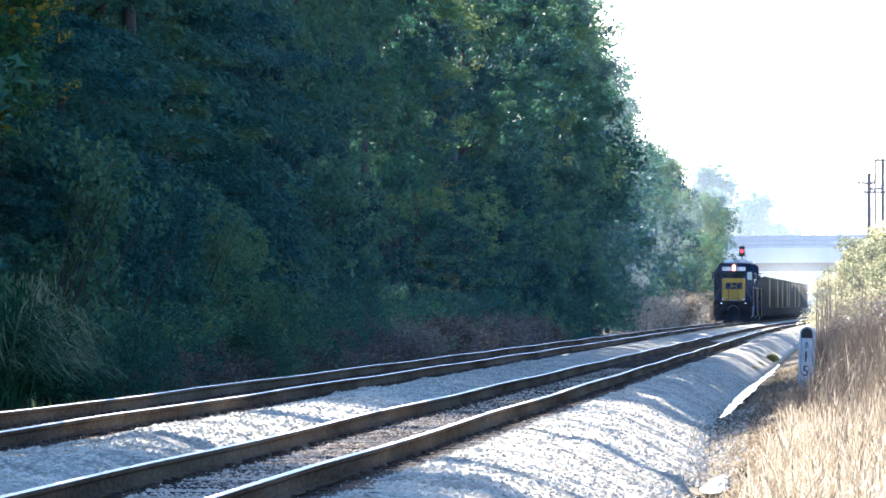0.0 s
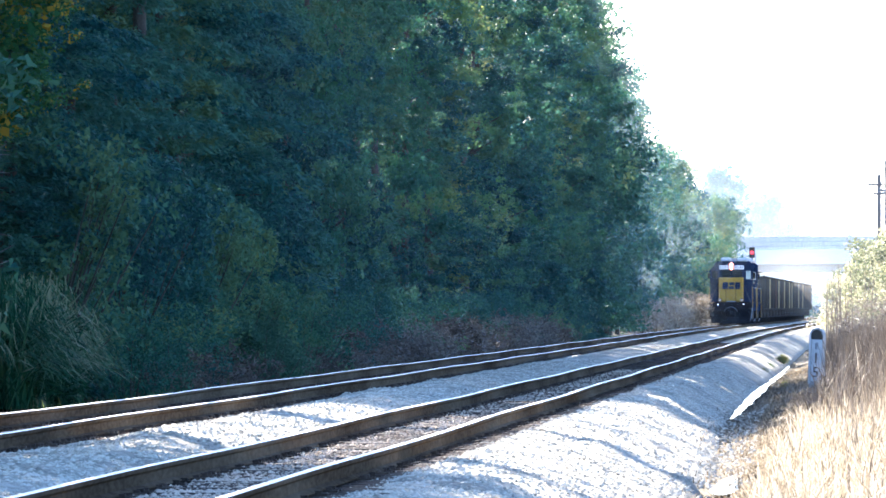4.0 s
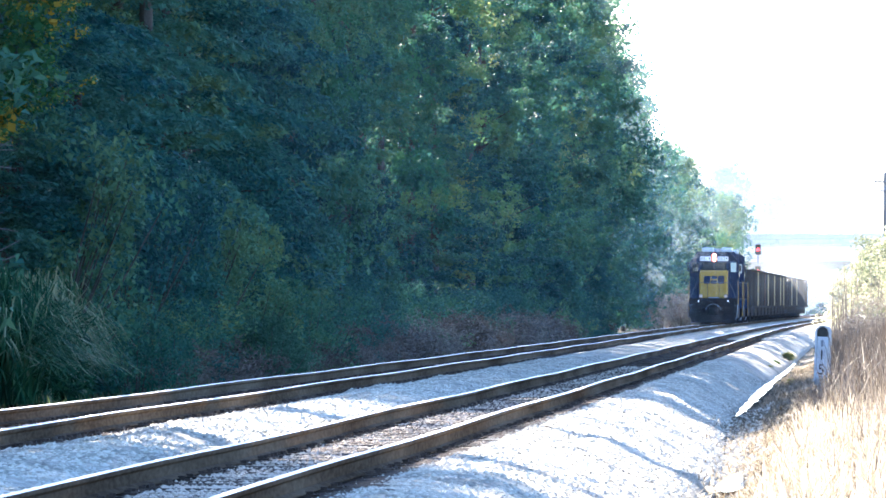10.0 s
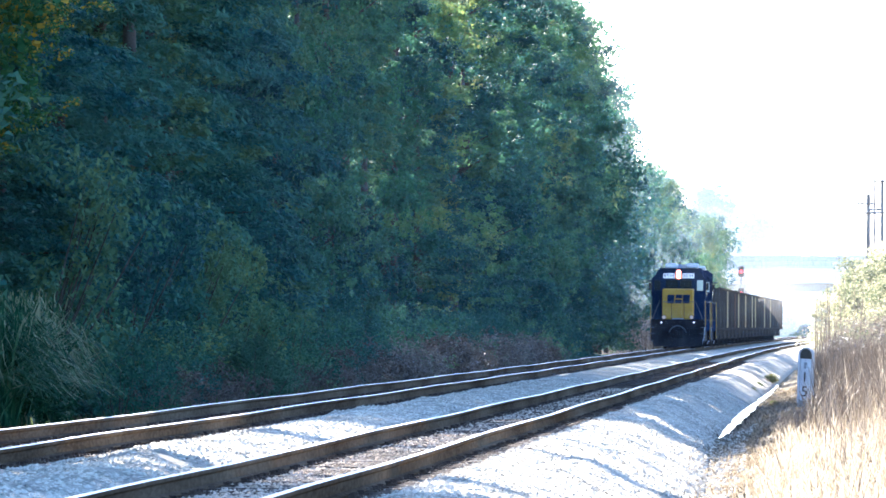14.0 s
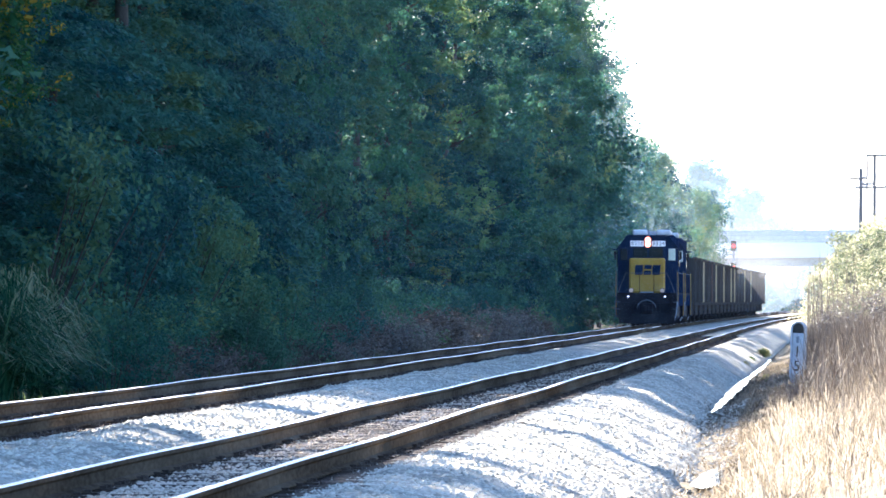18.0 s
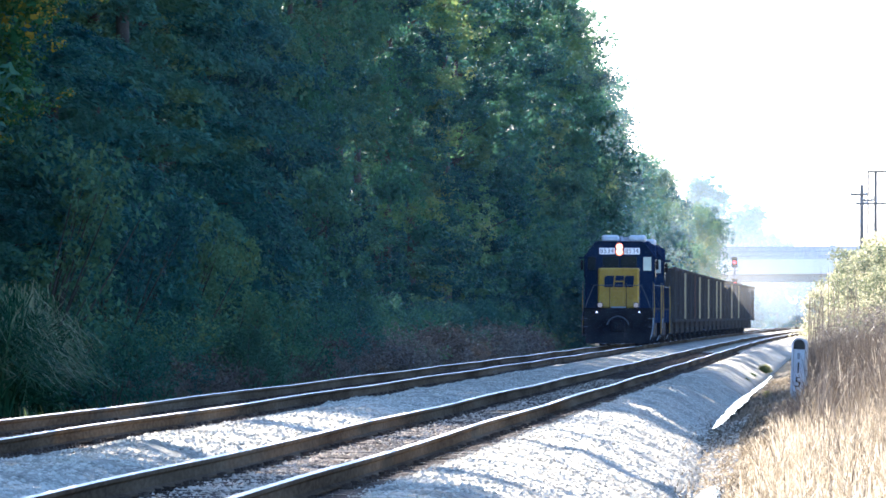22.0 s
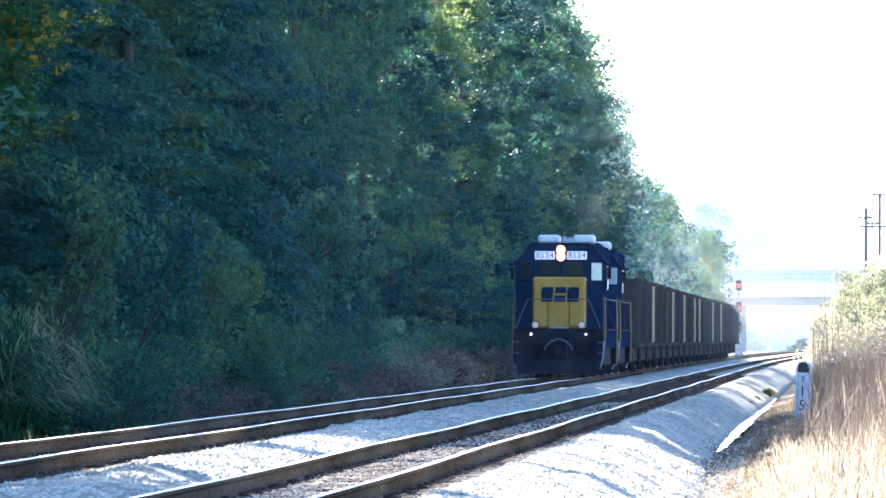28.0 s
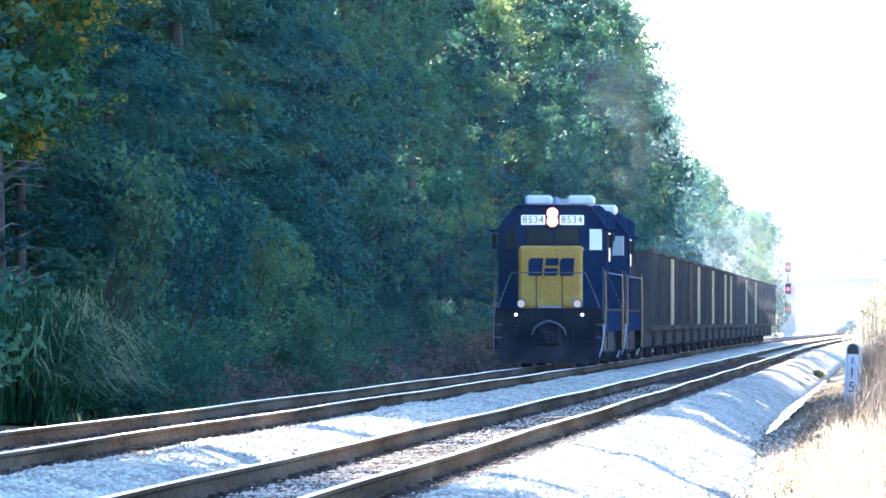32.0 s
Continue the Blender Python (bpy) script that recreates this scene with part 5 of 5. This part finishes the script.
# exhaust smoke in soft domed pieces, and tinted sheets that stand in for haze
def smoke_haze_material(name, col, dense):
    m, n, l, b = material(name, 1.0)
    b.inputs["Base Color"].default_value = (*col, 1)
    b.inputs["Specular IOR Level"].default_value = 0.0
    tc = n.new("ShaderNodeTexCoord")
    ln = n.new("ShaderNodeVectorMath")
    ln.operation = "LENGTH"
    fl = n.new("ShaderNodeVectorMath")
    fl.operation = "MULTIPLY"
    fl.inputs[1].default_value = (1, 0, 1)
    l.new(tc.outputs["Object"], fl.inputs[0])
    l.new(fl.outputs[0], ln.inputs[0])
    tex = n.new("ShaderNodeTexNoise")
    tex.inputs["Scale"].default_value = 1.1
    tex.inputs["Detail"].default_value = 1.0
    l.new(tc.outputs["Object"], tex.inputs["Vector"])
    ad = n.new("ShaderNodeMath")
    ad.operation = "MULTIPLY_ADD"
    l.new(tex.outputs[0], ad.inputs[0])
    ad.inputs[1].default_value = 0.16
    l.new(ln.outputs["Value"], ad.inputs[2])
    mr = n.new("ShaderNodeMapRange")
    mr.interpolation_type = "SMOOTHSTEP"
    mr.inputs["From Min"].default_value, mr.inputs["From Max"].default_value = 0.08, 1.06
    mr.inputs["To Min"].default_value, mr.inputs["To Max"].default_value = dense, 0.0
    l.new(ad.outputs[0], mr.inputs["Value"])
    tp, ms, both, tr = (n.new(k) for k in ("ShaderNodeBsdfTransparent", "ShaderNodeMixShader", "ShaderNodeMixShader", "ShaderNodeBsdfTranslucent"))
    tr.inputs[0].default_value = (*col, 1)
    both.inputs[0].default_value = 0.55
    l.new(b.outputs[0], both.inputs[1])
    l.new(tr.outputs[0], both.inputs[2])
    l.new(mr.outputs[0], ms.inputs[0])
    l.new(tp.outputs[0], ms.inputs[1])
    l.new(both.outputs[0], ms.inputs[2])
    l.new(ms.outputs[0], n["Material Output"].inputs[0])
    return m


SMOKE = smoke_haze_material("exhaust_smoke", (0.16, 0.18, 0.2), 0.09)
TRAINDUST = smoke_haze_material("sunlit_dust_haze", (0.8, 0.8, 0.8), 0.06)
# bluish tints: haze brightness is put into these see-through sheets
AIR = smoke_haze_material("thin_air_haze", (0.5, 0.66, 0.9), 0.026)
HAZE = smoke_haze_material("far_bright_haze", (0.55, 0.68, 0.82), 0.2)
EDGEHAZE = smoke_haze_material("pale_blue_haze", (0.55, 0.68, 0.82), 0.16)
FARHAZE = smoke_haze_material("pale_distance_haze", (0.55, 0.68, 0.82), 0.06)


def puff(size, tall, back, x, z, mat, name, label, dome=0.5):
    bm = bmesh.new()
    n = 14
    vs = [[bm.verts.new((-1 + 2 * i / n, -dome * (1 - 0.5 * ((-1 + 2 * i / n) ** 2 + (-1 + 2 * j / n) ** 2)), -1 + 2 * j / n)) for i in range(n + 1)] for j in range(n + 1)]
    for j in range(n):
        for i in range(n):
            bm.faces.new((vs[j][i], vs[j][i + 1], vs[j + 1][i + 1], vs[j + 1][i]))
    ob = part(name, bm, mat, smooth=True)
    ob.scale = (size, size, tall)
    ob.visible_shadow = False
    tagged(ob, label, "smoke", "train smoke", "stuff")
    PUFFS.append((ob, back, x, z))


puff(2.6, 3.0, 32, 0.9, 7.0, SMOKE, "exhaust_smoke", "thin grey diesel exhaust drifting above the train")
for k, s in ((11, 5.5), (18, 7.0)):
    puff(s, s * 0.75, 46.2 + CAR_PITCH * k, 1.2, 3.4, TRAINDUST, "haze_sheet", "pale sunlit dust drifting round the train", 0.0)
# still sheets added to pale the far trees like distance haze
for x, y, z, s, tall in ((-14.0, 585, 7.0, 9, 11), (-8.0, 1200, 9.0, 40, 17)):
    puff(s, tall, 0, 0, 0, EDGEHAZE if y < 1000 else FARHAZE, "haze_sheet", "pale bluish sheet added as distance haze over the tracks")
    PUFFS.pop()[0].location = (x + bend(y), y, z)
# veil before the train lifts dark tones; second sheet pales what lies beyond the overpass
puff(24, 15, 0, 0, 0, AIR, "haze_veil", "thin bluish sheet added to veil dark tones like haze")
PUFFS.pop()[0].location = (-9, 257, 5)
puff(70, 30, 0, 0, 0, HAZE, "far_haze_sheet", "bluish sheet added as bright haze behind the overpass")
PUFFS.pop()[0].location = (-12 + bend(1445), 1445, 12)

# pale insect that darts past close to the camera
insect = empty("flying_insect", pose(-4, 7, 1.0))
tagged(insect, "pale tan winged insect darting past", "insect")
def rounded(sx, sy, sz, x, y, z, tilt=0.0):
    bm = bmesh.new()
    bmesh.ops.create_uvsphere(bm, u_segments=16, v_segments=10, radius=1.0)
    for v in bm.verts:
        v.co = Vector((v.co.x * sx * (1.0 - 0.25 * v.co.x), v.co.y * sy, v.co.z * sz))
    bmesh.ops.rotate(bm, verts=bm.verts, cent=(0, 0, 0), matrix=Matrix.Rotation(tilt, 3, "X"))
    bmesh.ops.translate(bm, verts=bm.verts, vec=(x, y, z))
    return bm


part("body", rounded(0.019, 0.0042, 0.0042, 0, 0, 0), STRAW, insect, smooth=True)
part("head", rounded(0.0045, 0.004, 0.004, 0.017, 0, 0), WHITE, insect, smooth=True)
for s in (-1, 1):
    for x, r in ((0.006, 0.013), (-0.008, 0.011)):
        part("wing", rounded(0.008, r, 0.0006, x, s * r * 0.85, 0.003 + r * 0.25, s * 0.3), WHITE, insect, "pale wing", True)


# ---------------------------------------------------------------- what moves
FRONT = [(0, 742.3), (4.5, 683.9), (9, 619), (13, 560.5), (16, 515), (20, 449.5), (24, 385.5), (28, 323.5), (32, 267.8)]


def front_at(t):
    """Where the train's front stands along the track at t seconds."""
    for (a, ya), (b, yb) in zip(FRONT[:-1], FRONT[1:]):
        if t <= b:
            return ya + (yb - ya) * (t - a) / (b - a)
    return FRONT[-1][1]


def on_track(y, length):
    """Pose of a vehicle whose front end is at y on the far track."""
    xa, xb = FAR_X + bend(y), FAR_X + bend(y + length)
    return pose(xa, y, FAR_Z, 0, 0, -math.degrees(math.atan2(xb - xa, length)))


def motions():
    for ob, back, length in VEHICLES:
        walk(ob, [(t, on_track(front_at(t) + back, length)) for t in range(0, 33, 2)])
    walk(insect, [(0, pose(-4, 7, 1.0)), (10.4, pose(-4, 7, 1.0)), (10.8, pose(-1.3, 7, 1.22, 0, -8, 4)), (11.0, pose(-0.572, 7, 1.199, 0, -3, 4)),
                  (11.2, pose(-1.3, 7.2, 1.17, 0, 4, 12)), (11.6, pose(-4, 7.4, 1.0)), (32, pose(-4, 7.4, 1.0))])
    for ob, back, x, z in PUFFS:
        walk(ob, [(t, pose(FAR_X + x + bend(front_at(t) + back), front_at(t) + back, z, 0, 0, 0)) for t in range(0, 33, 2)])


motions()
